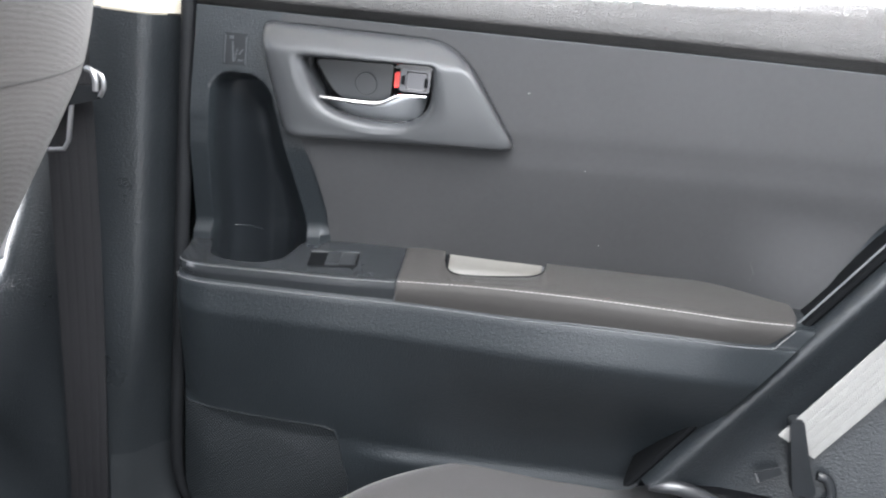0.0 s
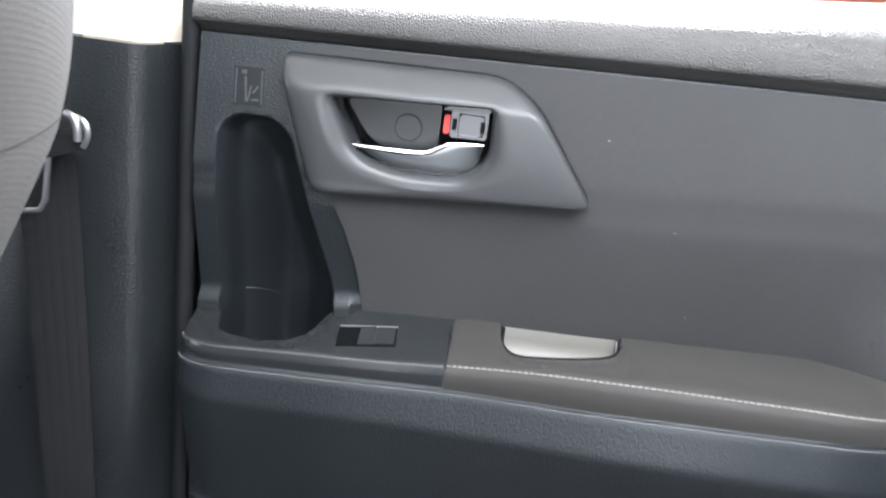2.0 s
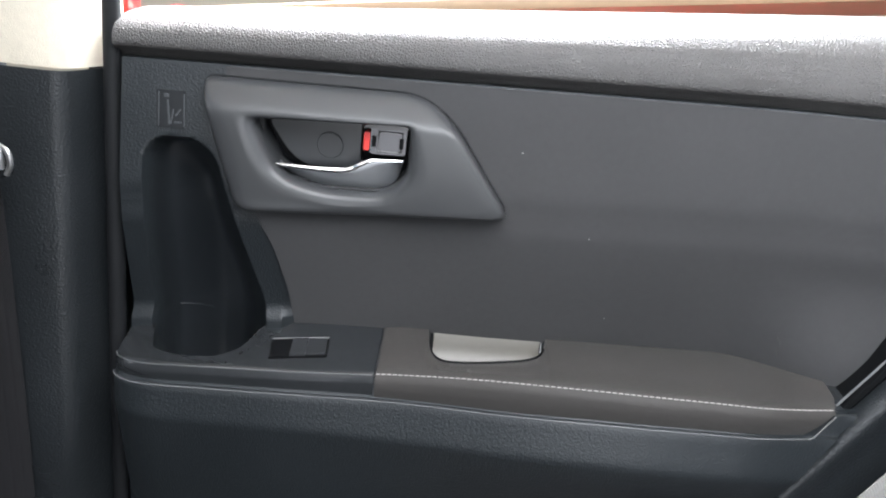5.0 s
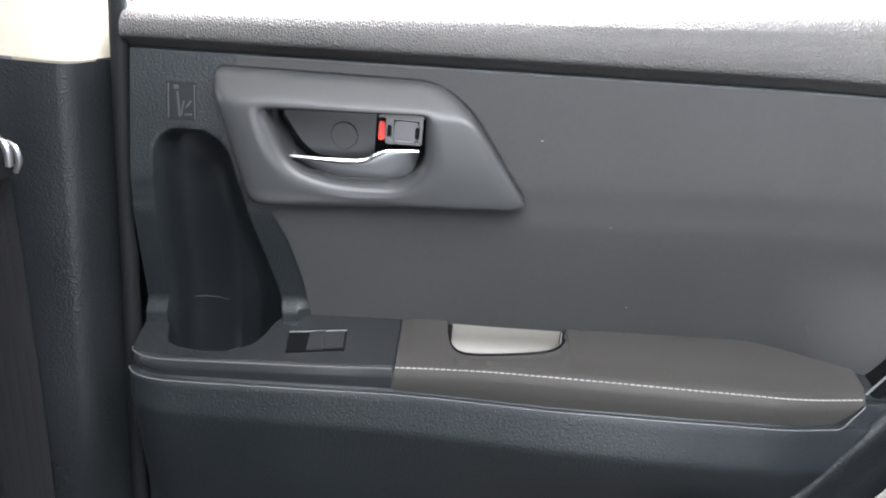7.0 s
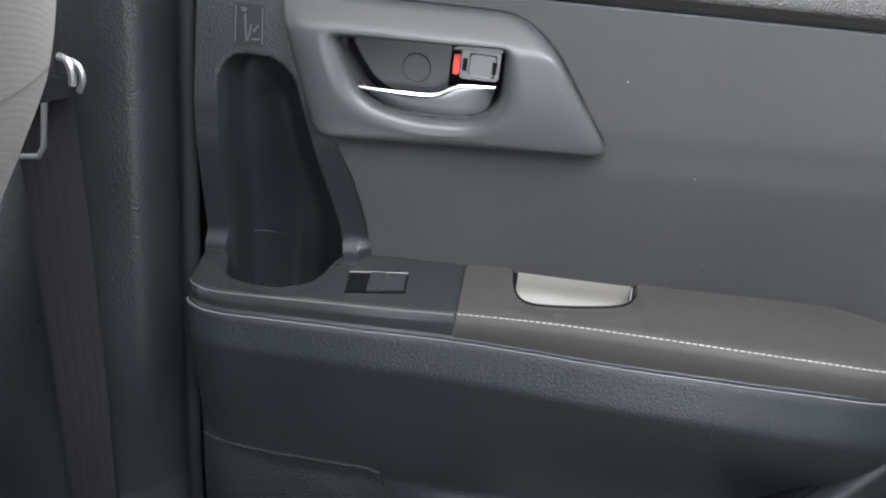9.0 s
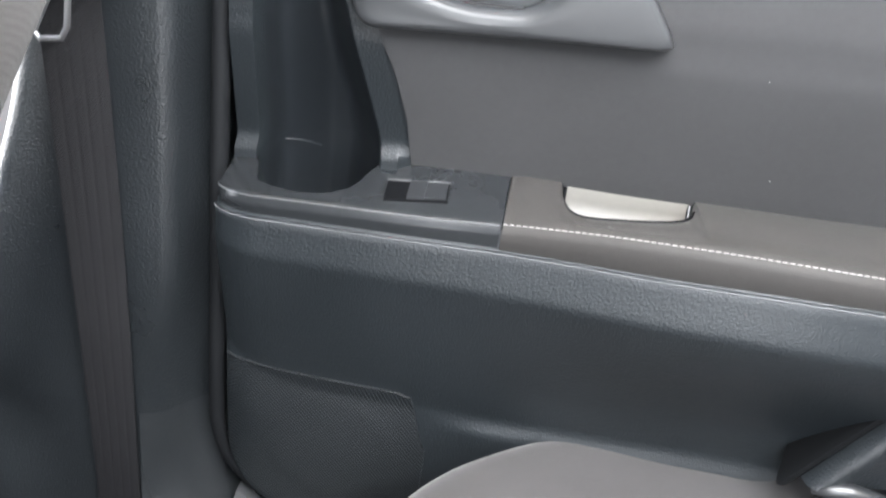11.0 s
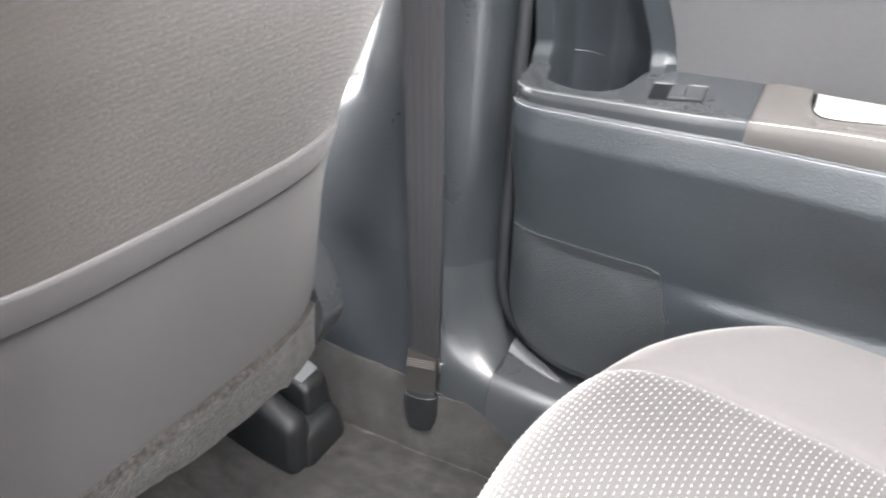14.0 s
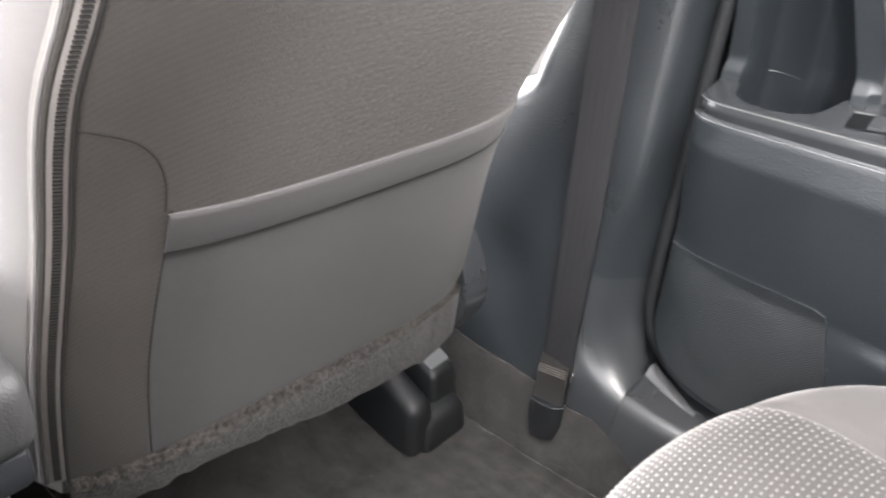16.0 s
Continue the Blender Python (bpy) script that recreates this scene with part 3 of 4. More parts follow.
for x in (-0.1765, -0.1535):
    part("knob_notch", prism(rounded([(x - 0.0018, 0.7215), (x + 0.0018, 0.7215), (x + 0.0018, 0.7125), (x - 0.0018, 0.7125)], [0.0006] * 4), lambda u, v, d: (u, 0.8488 + d, v), 0.005), BLACK, knob, "dark notch in the knob")
part("red_marker", prism(rounded([(-0.1855, 0.7235), (-0.1803, 0.7240), (-0.1803, 0.7085), (-0.1855, 0.7080)], [0.002] * 4), lambda u, v, d: (u, 0.852 + d, v), 0.012, 0.0006), RED, knob, "red lock marker")

# child lock pictogram plate
sign = part("moulded_sign", prism(rounded([(-0.362, 0.7385), (-0.3375, 0.7395), (-0.3365, 0.7085), (-0.361, 0.7075)], [0.0015] * 4), flat(-0.0008), 0.003), GLOSS, door, "small moulded pictogram plate", smooth=False)
for a in (((-0.3605, 0.737), (-0.3595, 0.737), (-0.3590, 0.709), (-0.360, 0.709)), ((-0.3555, 0.736), (-0.3515, 0.736), (-0.3515, 0.733), (-0.3555, 0.733)),
          ((-0.3530, 0.731), (-0.3515, 0.731), (-0.3495, 0.711), (-0.3510, 0.711)), ((-0.3495, 0.7115), (-0.3475, 0.7240), (-0.3465, 0.7240), (-0.3485, 0.7115)),
          ((-0.3460, 0.712), (-0.3400, 0.7125), (-0.3400, 0.7140), (-0.3460, 0.7135)), ((-0.3455, 0.7190), (-0.3415, 0.7245), (-0.3405, 0.7240), (-0.3445, 0.7180)), ((-0.339, 0.737), (-0.338, 0.737), (-0.3370, 0.7095), (-0.338, 0.7095))):
    part("raised_line", prism(a, flat(-0.0014), 0.002), PLASTIC_LOWER, sign, smooth=False)

# armrest: glossy switch plate, cloth pad with its stitching, grip insert
rows = []
for i in range(40):
    x = lerp(-0.3915, -0.1560, i / 39)
    ye, ze, zl = y_edge(x), z_edge(x), z_lip(x)
    inside = pocket(x, 0.53)
    yb = lerp(y_upper(x, z_back(x) + 0.006) - 0.001, pocket_front(x) - 0.001, inside)
    lift = 0.0025
    zb = z_arm(x, yb)
    rows.append([(x, yb, zb + lift - 0.003), (x, yb - 0.0015, zb + lift), (x, lerp(yb, ye, 0.4), lerp(zb, ze, 0.4) + lift), (x, lerp(yb, ye, 0.75), lerp(zb, ze, 0.75) + lift), (x, ye + 0.006, ze + lift + 0.001), (x, ye + 0.0035, ze + lift + 0.0002), (x, ye + 0.002, ze + lift - 0.0012), (x, ye + 0.0008, ze + lift - 0.001), (x, ye - 0.0018, ze + lift - 0.005),
                 (x, ye - 0.0022, ze - 0.006), (x, ye - 0.0008, lerp(ze, zl, 0.6)), (x, ye - 0.0006, zl + 0.002)])
part("switch_plate", rim(loft(rows), (0, 0.002, -0.002)), GLOSS, door, "smooth black armrest plate round the pocket")
bead = [(x, y_edge(x) - 0.0068, z_lip(x) + 0.0006) for x in [X0 + 0.0005 * i for i in range(12)] + [lerp(-0.385, 0.211, i / 80) for i in range(81)]]
bead += [(0.2150, y_edge(0.215) - 0.0060, 0.5262), (0.2225, y_edge(0.2225) - 0.0050, 0.5345), (0.2315, y_edge(0.2315) - 0.003, 0.5440)]
# The bead's highlight comes from its pale material.
part("trim_bead", tube(bead, 0.0008, 8), EDGE, door, "thin smooth bead under the armrest, pale as its highlight")
ridge = [(-0.362 + 0.034 * t, 0.9185 - 0.004 * (2 * t - 1) ** 2, 0.519) for t in [i / 12 for i in range(13)]]
top_bead = [(x, y_edge(x) + 0.0006, z_edge(x) + 0.0022) for x in [X0 + 0.0005 * i for i in range(12)] + [lerp(-0.385, -0.157, i / 40) for i in range(41)]]
# Same pale highlight colour along the plate's edge.
part("plate_bead", tube(top_bead, 0.0007, 8), EDGE, door, "thin edge of the armrest plate, pale as its highlight")
part("pocket_ridge", tube(ridge, 0.0006, 8), DEEP, door, "moulded ridge inside the pocket")
# window switch
def arm(z_off):
    return lambda u, v, d: (u, v, z_arm(u, v) + z_off - d)


sw = part("window_switch_well", prism([(-0.254, 0.851), (-0.203, 0.855), (-0.2015, 0.833), (-0.2525, 0.828)], arm(0.0046), 0.005), BLACK, door, "black window switch well", smooth=False)
# Back edge of the well, drawn in the highlight colour.
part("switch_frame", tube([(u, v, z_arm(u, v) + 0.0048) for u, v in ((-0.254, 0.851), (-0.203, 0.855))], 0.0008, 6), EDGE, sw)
part("rocker", prism([(-0.2335, 0.8310), (-0.2035, 0.8340), (-0.2045, 0.8530), (-0.2345, 0.8505)], arm(0.0058), 0.006, 0.0012), WELL, sw, "dark rocker of the window switch")
part("rocker_ridge", prism([(-0.2345, 0.8300), (-0.2205, 0.8315), (-0.2210, 0.8510), (-0.2350, 0.8495)], arm(0.0072), 0.006, 0.0018), WELL, sw)

def pad_back(x):
    """Back edge of the armrest pad; it steps forward round the grip."""
    base = y_upper(x, z_back(x) + 0.006) + 0.002
    u = (x - GRIP0) / (GRIP1 - GRIP0)
    if not 0 < u < 1:
        return base, 0.0
    edge = 0.829 - 0.006 * math.sin(math.pi * u) + 0.010 * u
    return lerp(base, edge, (1 - abs(2 * u - 1) ** 7) ** 0.45), grip_hole(x)


rows = []
for i in range(300):
    x = lerp(-0.1545, 0.255, i / 299)
    ye, ze, zl = y_edge(x) - 0.002, z_edge(x) + 0.003, z_lip(x)
    yb, hole = pad_back(x)
    zb = z_arm(x, yb) + 0.003
    hump = 0.003 * (1 - hole) * sm(-0.155, -0.14, x)
    rows.append([(x, yb + 0.002, zb - 0.004 - 0.045 * hole), (x, yb + 0.0005, zb - 0.002), (x, yb - 0.003, zb + hump * 0.6), (x, lerp(yb, ye, 0.3), lerp(zb, ze, 0.3) + hump), (x, lerp(yb, ye, 0.6), lerp(zb, ze, 0.6) + 0.001 + hump * 0.4),
                 (x, ye + 0.012, ze + 0.0020), (x, ye + 0.006, ze + 0.0008), (x, ye + 0.0045, ze - 0.0004), (x, ye + 0.002, ze), (x, ye - 0.001, ze - 0.002), (x, ye - 0.0025, ze - 0.007),
                 (x, ye - 0.002, lerp(ze, zl, 0.6)), (x, ye + 0.0005, zl + 0.002), (x, ye + 0.003, zl + 0.001)])
bm = loft(rows)
cut(bm, (0.2255, 0.8, 0.5425), Vector((0.66, 0, -0.75)))
cut(bm, (0.236, 0.8, 0.5425), Vector((1, 0, 0.05)))
pad_ob = part("armrest_pad", rim(bm, (0, 0.004, -0.001)), PAD, door, "brown grey padded vinyl armrest with white stitching")
st = bmesh.new()
bmesh.ops.create_cube(st, size=1)
for v in st.verts:
    v.co = (v.co.x * 0.0036, v.co.y * 0.0013, v.co.z * 0.0010)
bevel(st, 0.0003, 1)
st_me = bpy.data.meshes.new("stitch")
st.to_mesh(st_me)
st.free()
st_me.materials.append(THREAD)
for i in range(78):
    x = lerp(-0.1525, 0.2275, i / 77)
    ob = new("stitch", st_me)
    ob.parent = pad_ob
    ob.location = Vector((x, y_edge(x) + 0.0008, z_edge(x) + 0.0030)) - Vector(door.location)
    ob.rotation_euler = (0.5, -0.055, -0.02)
# pale grip cup, a dished wall behind the hole, and the dark liner round it
rows = []
for i in range(30):
    x = lerp(GRIP0 + 0.0045, GRIP1 - 0.0045, i / 29)
    yb, ze = y_upper(x, z_back(x) + 0.004), z_back(x)
    rows.append([(x, yb - 0.0010, ze + 0.004), (x, yb - 0.0025, ze + 0.001), (x, yb - 0.0035, ze - 0.008), (x, yb - 0.008, ze - 0.018), (x, yb - 0.016, ze - 0.027), (x, yb - 0.026, ze - 0.034), (x, min(yb - 0.034, 0.832), ze - 0.041)])
part("grip_insert", rim(loft(rows), (0, 0.0015, 0)), CREAM, door, "pale satin insert of the pull grip")
end_wall = []
for x in (GRIP0 + 0.0035, GRIP1 - 0.0035):
    yb, ze = y_upper(x, z_back(x) + 0.004), z_back(x)
    end_wall.append([(x, yb - 0.004, ze + 0.001), (x, yb - 0.010, ze - 0.010), (x, yb - 0.026, ze - 0.022), (x, yb - 0.036, ze - 0.030)])
# Pale tube puts the bright line at the grip's end into the colour.
part("grip_edge", tube(end_wall[1], 0.0007, 6), EDGE, door, "edge at the end of the grip, pale as its highlight")
gap = [(x, pad_back(x)[0] + 0.0016, z_arm(x, pad_back(x)[0]) + 0.0016) for x in (lerp(GRIP0 + 0.002, GRIP1 - 0.002, i / 40) for i in range(41))]
part("grip_gap", tube(gap, 0.0013, 6), BLACK, door, "dark gap round the pull grip")
part("grip_edge", tube(end_wall[0], 0.0016, 6), BLACK, door, "dark gap at the end of the grip")

# speaker grille, a slightly proud perforated sheet low on the door
def grille_top(x):
    return 0.3215 + 0.01 * (x + 0.377) - 0.004 * sm(-0.222, -0.210, x)


rows = []
for i in range(60):
    x = lerp(-0.3885, -0.188, i / 59)
    zt = min(grille_top(x), lerp(0.327, 0.255, sm(-0.214, -0.186, x)))
    zb = z_bottom(x) + 0.010
    row = []
    for j in range(50):
        z = lerp(zt, zb, j / 49)
        s = (z_lip(x) - 0.0015 - z) / (z_lip(x) - 0.0015 - z_bottom(x))
        dome = math.hypot(x + 0.280, z - 0.235) / 0.075
        row.append((x, y_lower(x, s) - 0.003 - 0.0008 * (1 - sm(0.75, 1.0, dome)), z))
    rows.append(row)
part("speaker_grille", rim(loft(rows), (0, 0.004, 0)), GRILLE, door, "finely perforated dark speaker grille")
# edge strip at the rear of the door
rows = []
STRIP_NO = Vector((0.865, 0, -0.5015))
for c in curve_points([(0.2318, 0.8155, 0.5500), (0.2485, 0.8165, 0.5785), (0.2665, 0.820, 0.6095), (0.2865, 0.821, 0.6440), (0.3075, 0.8205, 0.6806), (0.3560, 0.8200, 0.7689), (0.394, 0.822, 0.84)], 30):
    c.y -= 0.003
    w = 0.0190
    rows.append([c + STRIP_NO * u + Vector((0, v, 0)) for u, v in ((-0.0004, 0.030), (0.0, 0.001), (0.0012, -0.0006), (0.003, -0.0004), (w * 0.6, 0.001), (w - 0.003, 0.002), (w, 0.004), (w + 0.002, 0.012), (w + 0.002, 0.06))])
end = [(0.2335, 0.5515), (0.2570, 0.5535), (0.2580, 0.5350), (0.2500, 0.5310), (0.2345, 0.5320)]
part("armrest_end_cap", prism(rounded(end, [0.002] * 5), lambda u, v, d: (u, 0.805 + d, v), 0.05, 0.002), GLOSS, door, "smooth black armrest end cap")
for x, z, w in ((-0.052, 0.7215, 0.0007), (0.015, 0.654, 0.0005), (0.045, 0.574, 0.0005)):
    part("lint_speck", box(x - w, x + w, y_upper(x, z) - 0.0036, y_upper(x, z) - 0.0028, z - w * 0.5, z + w * 0.5), THREAD, door, "tiny white lint speck", smooth=False)
part("scuff_mark", tube([(0.196 + 0.004 * t - 0.002 * math.sin(9 * t), y_upper(0.2, 0.575) - 0.0030, 0.588 - 0.022 * t) for t in (0, 0.2, 0.4, 0.6, 0.8, 1)], 0.0004, 5), SEAT, door, "short pale scuff on the cloth")
# outer moulding along the wound-down window
rows = []
for i in range(12):
    x = lerp(-0.424, 0.42, i / 11)
    z, h = 0.7905 + 0.134 * (x + 0.4218), lerp(0.0030, 0.0105, i / 11)
    rows.append([(x, 0.978, z - 0.02), (x, 0.956, z - 0.006), (x, 0.9545, z), (x, 0.9565, z + h * 0.8), (x, 0.961, z + h), (x, 0.972, z + h), (x, 0.978, z + h * 0.6)])
part("window_moulding", loft(rows, close_v=True), MOULDING, door, "tan moulding along the lower window edge")
# outer skin (the window is wound down)
part("outer_skin", box(X0 - 0.005, 0.36, 0.975, 0.99, -0.05, 0.80, 0.004), RED_BODY, door, "red painted outer door skin")
part("window_frame_post", box(-0.442, -0.426, 0.955, 0.985, 0.785, 1.16, 0.004), RED_BODY, door, "red painted front window post")

# ---------------------------------------------------------------- pillar, sill, floor
def pillar_front(z):
    """The front corner of the pillar trim; it flares forward near the floor."""
    return smooth_interp(z, (-0.1, -1.06), (0.2, -1.0), (0.34, -0.80), (0.40, -0.650), (0.435, -0.588), (0.48, -0.571), (0.54, -0.553), (0.75, -0.508))


def pillar_profile(z):
    """A level section: round front corner, flat face, sharp rear corner and the hollow towards the seal."""
    foot = 1 - sm(0.22, 0.42, z)
    y0 = 0.834 + 0.006 * sm(0.3, 0.7, z)
    xf = pillar_front(z)
    r = 0.034
    left = [(xf - 0.052, y0 + 0.15)] + [(xf - r * math.sin(radians(a)), y0 + r * (1 - math.cos(radians(a)))) for a in (84, 70, 56, 42, 30, 18, 8)] + [(xf + 0.01, y0), (lerp(xf, -0.47, 0.5), y0 - 0.0005)]
    sharp_side = ((-0.470, 0.0), (-0.447, 0.0005), (-0.438, 0.003), (-0.4325, 0.010), (-0.428, 0.024), (-0.422, 0.042), (-0.4135, 0.055), (-0.4125, 0.12))
    swept_side = ((-0.470, 0.0), (-0.458, 0.004), (-0.4464, 0.013), (-0.437, 0.027), (-0.428, 0.042), (-0.417, 0.052), (-0.4135, 0.056), (-0.4125, 0.12))
    return [(x, y, z) for x, y in left] + [(lerp(a, c, foot), y0 + lerp(b, d, foot), z) for (a, b), (c, d) in zip(sharp_side, swept_side)]


FOOT_Z = 0.24
rows = [pillar_profile(lerp(0.746, FOOT_Z, i / 60)) for i in range(61)]
tagged(part("pillar_trim", loft(rows), PILLAR), "black grained plastic lower trim of the middle pillar", "pillar trim", kind="structure")
top_row = pillar_profile(FOOT_Z)
# the flat face goes on down to the carpet
tagged(part("pillar_base", loft([[(x, y, z) for x, y, _ in top_row[:11]] for z in (FOOT_Z, 0.15, 0.05, -0.10)]), PILLAR), "black grained plastic base of the pillar trim", "pillar trim", kind="structure")
# the hollow side sweeps round into the sill
N_FOOT = 28
edge_line = curve_points([(-0.470, 0, 0.24), (-0.4695, 0, 0.19), (-0.467, 0, 0.157), (-0.460, 0, 0.132), (-0.443, 0, 0.113), (-0.418, 0, 0.099), (-0.392, 0, 0.090)], N_FOOT)
back_line = curve_points([(top_row[16][0], 0, 0.24), (-0.4132, 0, 0.205), (-0.411, 0, 0.175), (-0.405, 0, 0.150), (-0.398, 0, 0.125), (-0.393, 0, 0.108), (-0.392, 0, 0.099)], N_FOOT)
e0, b0 = top_row[10], top_row[16]
rows = []
for k, (e, b) in enumerate(zip(edge_line, back_line)):
    s = sm(0.0, 0.45, k / (N_FOOT - 1))
    row = []
    for p in top_row[10:17]:
        u, v = (p[0] - e0[0]) / (b0[0] - e0[0]), (p[1] - e0[1]) / (b0[1] - e0[1])
        row.append((e.x + (b.x - e.x) * u, lerp(e0[1], 0.836, s) + (lerp(b0[1], 0.888, s) - lerp(e0[1], 0.836, s)) * v, e.z + (b.z - e.z) * u))
    row.append((b.x, 0.95, b.z + 0.002))
    riser = [(e.x, lerp(e0[1], y, s), max(-0.10, e.z - d)) for y, d in ((0.824, 0.30), (0.825, 0.05), (0.8265, 0.022), (0.829, 0.011), (0.832, 0.0045))]
    rows.append(riser + row)
tagged(part("pillar_foot", loft(rows), PILLAR_FOOT), "smooth black foot of the pillar trim running into the sill", "pillar trim", kind="structure")
rows = []
for i in range(24):
    z = lerp(0.7475, 1.20, i / 23)
    rows.append([(x - 0.02 * (z - 0.75), y + 0.004 - 0.10 * (z - 0.75), z) for x, y, _ in pillar_profile(0.7)[:-1]])
tagged(part("pillar_upper_trim", rim(loft(rows), (0, 0.02, 0)), BEIGE), "pale beige plastic upper trim of the middle pillar", "pillar trim", kind="structure")

# seal round the door opening
path = [(-0.4035, 0.866, 1.15), (-0.4035, 0.866, 0.8), (-0.4035, 0.864, 0.5), (-0.4035, 0.864, 0.30), (-0.4030, 0.866, 0.23)]
for k in range(1, 11):
    a = k / 10 * math.pi / 2
    path.append((-0.288 - 0.1150 * math.cos(a), 0.868 + 0.010 * a, 0.226 - 0.1120 * math.sin(a)))
path += [(-0.2, 0.884, 0.1140), (0.1, 0.884, 0.1140)]
tagged(part("door_seal", tube(path, 0.0078, 10), RUBBER), "black rubber door opening seal", "door seal", kind="structure")

flange = zip(curve_points([(-0.3905, 0.884, 0.0990), (-0.364, 0.878, 0.0950), (-0.335, 0.872, 0.0930), (-0.31, 0.868, 0.0920)], 16), curve_points([(-0.3895, 0.890, 0.1105), (-0.364, 0.884, 0.1020), (-0.335, 0.8755, 0.0955), (-0.31, 0.8682, 0.0921)], 16))
bm = loft([[a, a.lerp(b, 0.15) + Vector((0, -0.0006, 0.0006)), a.lerp(b, 0.85) + Vector((0, -0.0006, 0.0006)), b, b + Vector((0, 0.012, 0.001))] for a, b in flange])
# The pale material carries the flange's sky reflection.
tagged(part("sill_flange", rim(bm, (0, 0.001, -0.002)), EDGE), "flange at the end of the sill trim, paled for its sky reflection", "sill trim", kind="structure")
# Added dark sheet that keeps outside light from showing through the door gap.
shell_back = box(-0.470, 0.45, 0.962, 0.972, 0.02, 0.79, 0.002)
tagged(part("gap_backing", shell_back, RUBBER), "dark backing panel added behind the seals", "door jamb", kind="structure")
rows = []
for x in (-0.415, -0.394, -0.3924, -0.36, -0.30, -0.2, -0.1, 0.0, 0.2):
    rows.append([(x, 0.93, 0.100), (x, 0.905, 0.100), (x, 0.890, 0.0975), (x, 0.875, 0.0925), (x, 0.860, 0.0895), (x, 0.846, 0.0890), (x, 0.8375, 0.0870), (x, 0.8325, 0.0835), (x, 0.829, 0.078), (x, 0.8265, 0.068), (x, 0.825, 0.04), (x, 0.824, -0.10)])
    if x < -0.393:
        rows[-1] = [(a, b + 0.003, c - 0.004) for a, b, c in rows[-1]]
tagged(part("sill_trim", loft(rows), SILL), "black plastic scuff trim on the door sill", "sill trim", kind="structure")

joint = [(-0.3922, y, z + 0.0002) for y, z in ((0.888, 0.0975), (0.875, 0.0927), (0.860, 0.0897), (0.846, 0.0892), (0.8375, 0.0872), (0.8325, 0.0837), (0.829, 0.078), (0.826, 0.068), (0.8245, 0.045))]
tagged(part("sill_joint", tube(joint, 0.0006, 6), RUBBER), "fine dark joint between sill and pillar trim", "trim joint", kind="structure")

# carpet: flat footwell, a ledge up to the sill, and the tunnel
def carpet(x, y):
    line = 0.806 + 0.055 * (x + 0.568) * sm(-0.62, -0.50, x)
    z = -0.085 + 0.115 * min(1.0, max(0.0, (y - line) / lerp(0.024, 0.010, sm(-0.52, -0.46, x)))) + 0.005 * sm(line - 0.03, line - 0.002, y)
    z += 0.009 * math.exp(-((y - line + 0.007) / 0.0045) ** 2) * sm(-0.60, -0.54, x)
    z += 0.16 * (1 - sm(0.10, 0.20, y)) * sm(-0.02, 0.02, y + 0.02)
    z += 0.004 * noise.noise((x * 9, y * 9, 0)) + 0.0018 * noise.noise((x * 60, y * 60, 3)) + 0.001 * noise.noise((x * 140, y * 140, 7))
    z += 0.07 * sm(-0.62, -0.95, x)
    return z


ys = [lerp(-0.72, 0.50, j / 60) for j in range(60)] + [lerp(0.50, 0.785, j / 60) for j in range(60)] + [lerp(0.785, 0.846, j / 45) for j in range(46)]
xs_floor = [lerp(-1.3, -0.8, i / 40) for i in range(40)] + [lerp(-0.8, 0.2, i / 150) for i in range(151)]
rows = [[(x, y, carpet(x, y)) for y in ys] for x in xs_floor]
tagged(part("floor", loft(rows), CARPET), "dark grey felt carpet of the footwell", "carpet", kind="structure")

# ---------------------------------------------------------------- rear seat
def seat_front(y):
    """The front edge of the cushion."""
    t = min(1.0, max(0.0, (y - 0.53) / 0.352))
    return -0.264 + 0.27 * (1 - (1 - t ** 2.2) ** 0.55)


def seat_top(x, y):
    z = 0.302
    z -= 0.010 * math.exp(-((y - 0.40) / 0.16) ** 2)
    z += 0.002 * sm(0.70, 0.78, y)
    z -= 0.004 * math.exp(-((y - 0.695) / 0.006) ** 2)
    z -= 0.03 * sm(0.0, 0.4, x) * (1 - sm(0.69, 0.8, y))
    z += 0.029 * sm(0.10, 0.20, x) * sm(0.70, 0.79, y)
    z -= 0.03 * sm(0.842, 0.885, y)
    z += 0.016 * math.exp(-((y - 0.768) / 0.02) ** 2) * sm(0.11, 0.16, x)
    return z + 0.0015 * noise.noise((x * 14, y * 14, 5))


def seam_shift(x):
    """The seam between insert and bolster bends inwards towards the rear."""
    return smooth_interp(x, (-0.27, -0.012), (-0.21, -0.001), (-0.143, 0.012), (-0.081, 0.007), (-0.01, -0.004), (0.057, -0.015), (0.2, -0.042), (0.42, -0.075))


def cushion_section(y):
    xf = seat_front(y)
    pts = [(xf + 0.06, 0.02), (xf + 0.035, 0.08), (xf + 0.012, 0.15), (xf + 0.002, 0.20), (xf, 0.225), (xf + 0.002, 0.245)]
    for a in (15, 30, 45, 60, 75, 90):
        r = 0.055
        x = xf + 0.002 + r * (1 - math.cos(radians(a)))
        pts.append((x, seat_top(x, y) - r + r * math.sin(radians(a))))
    x_now = xf + 0.057
    for i in range(1, 50):
        x = lerp(x_now, 0.42, i / 49)
        pts.append((x, seat_top(x, y)))
    pull = math.exp(-((y - 0.694) / 0.09) ** 2)
    return [(x, y + pull * seam_shift(x), z) for x, z in pts]


seat = thing("rear_bench", (0.0, 0.3, -0.07), "grey cloth rear bench seat with white dotted centre", "car seat")
ys_in = [lerp(-0.55, 0.50, i / 40) for i in range(41)] + [lerp(0.505, 0.694, i / 40) for i in range(41)]
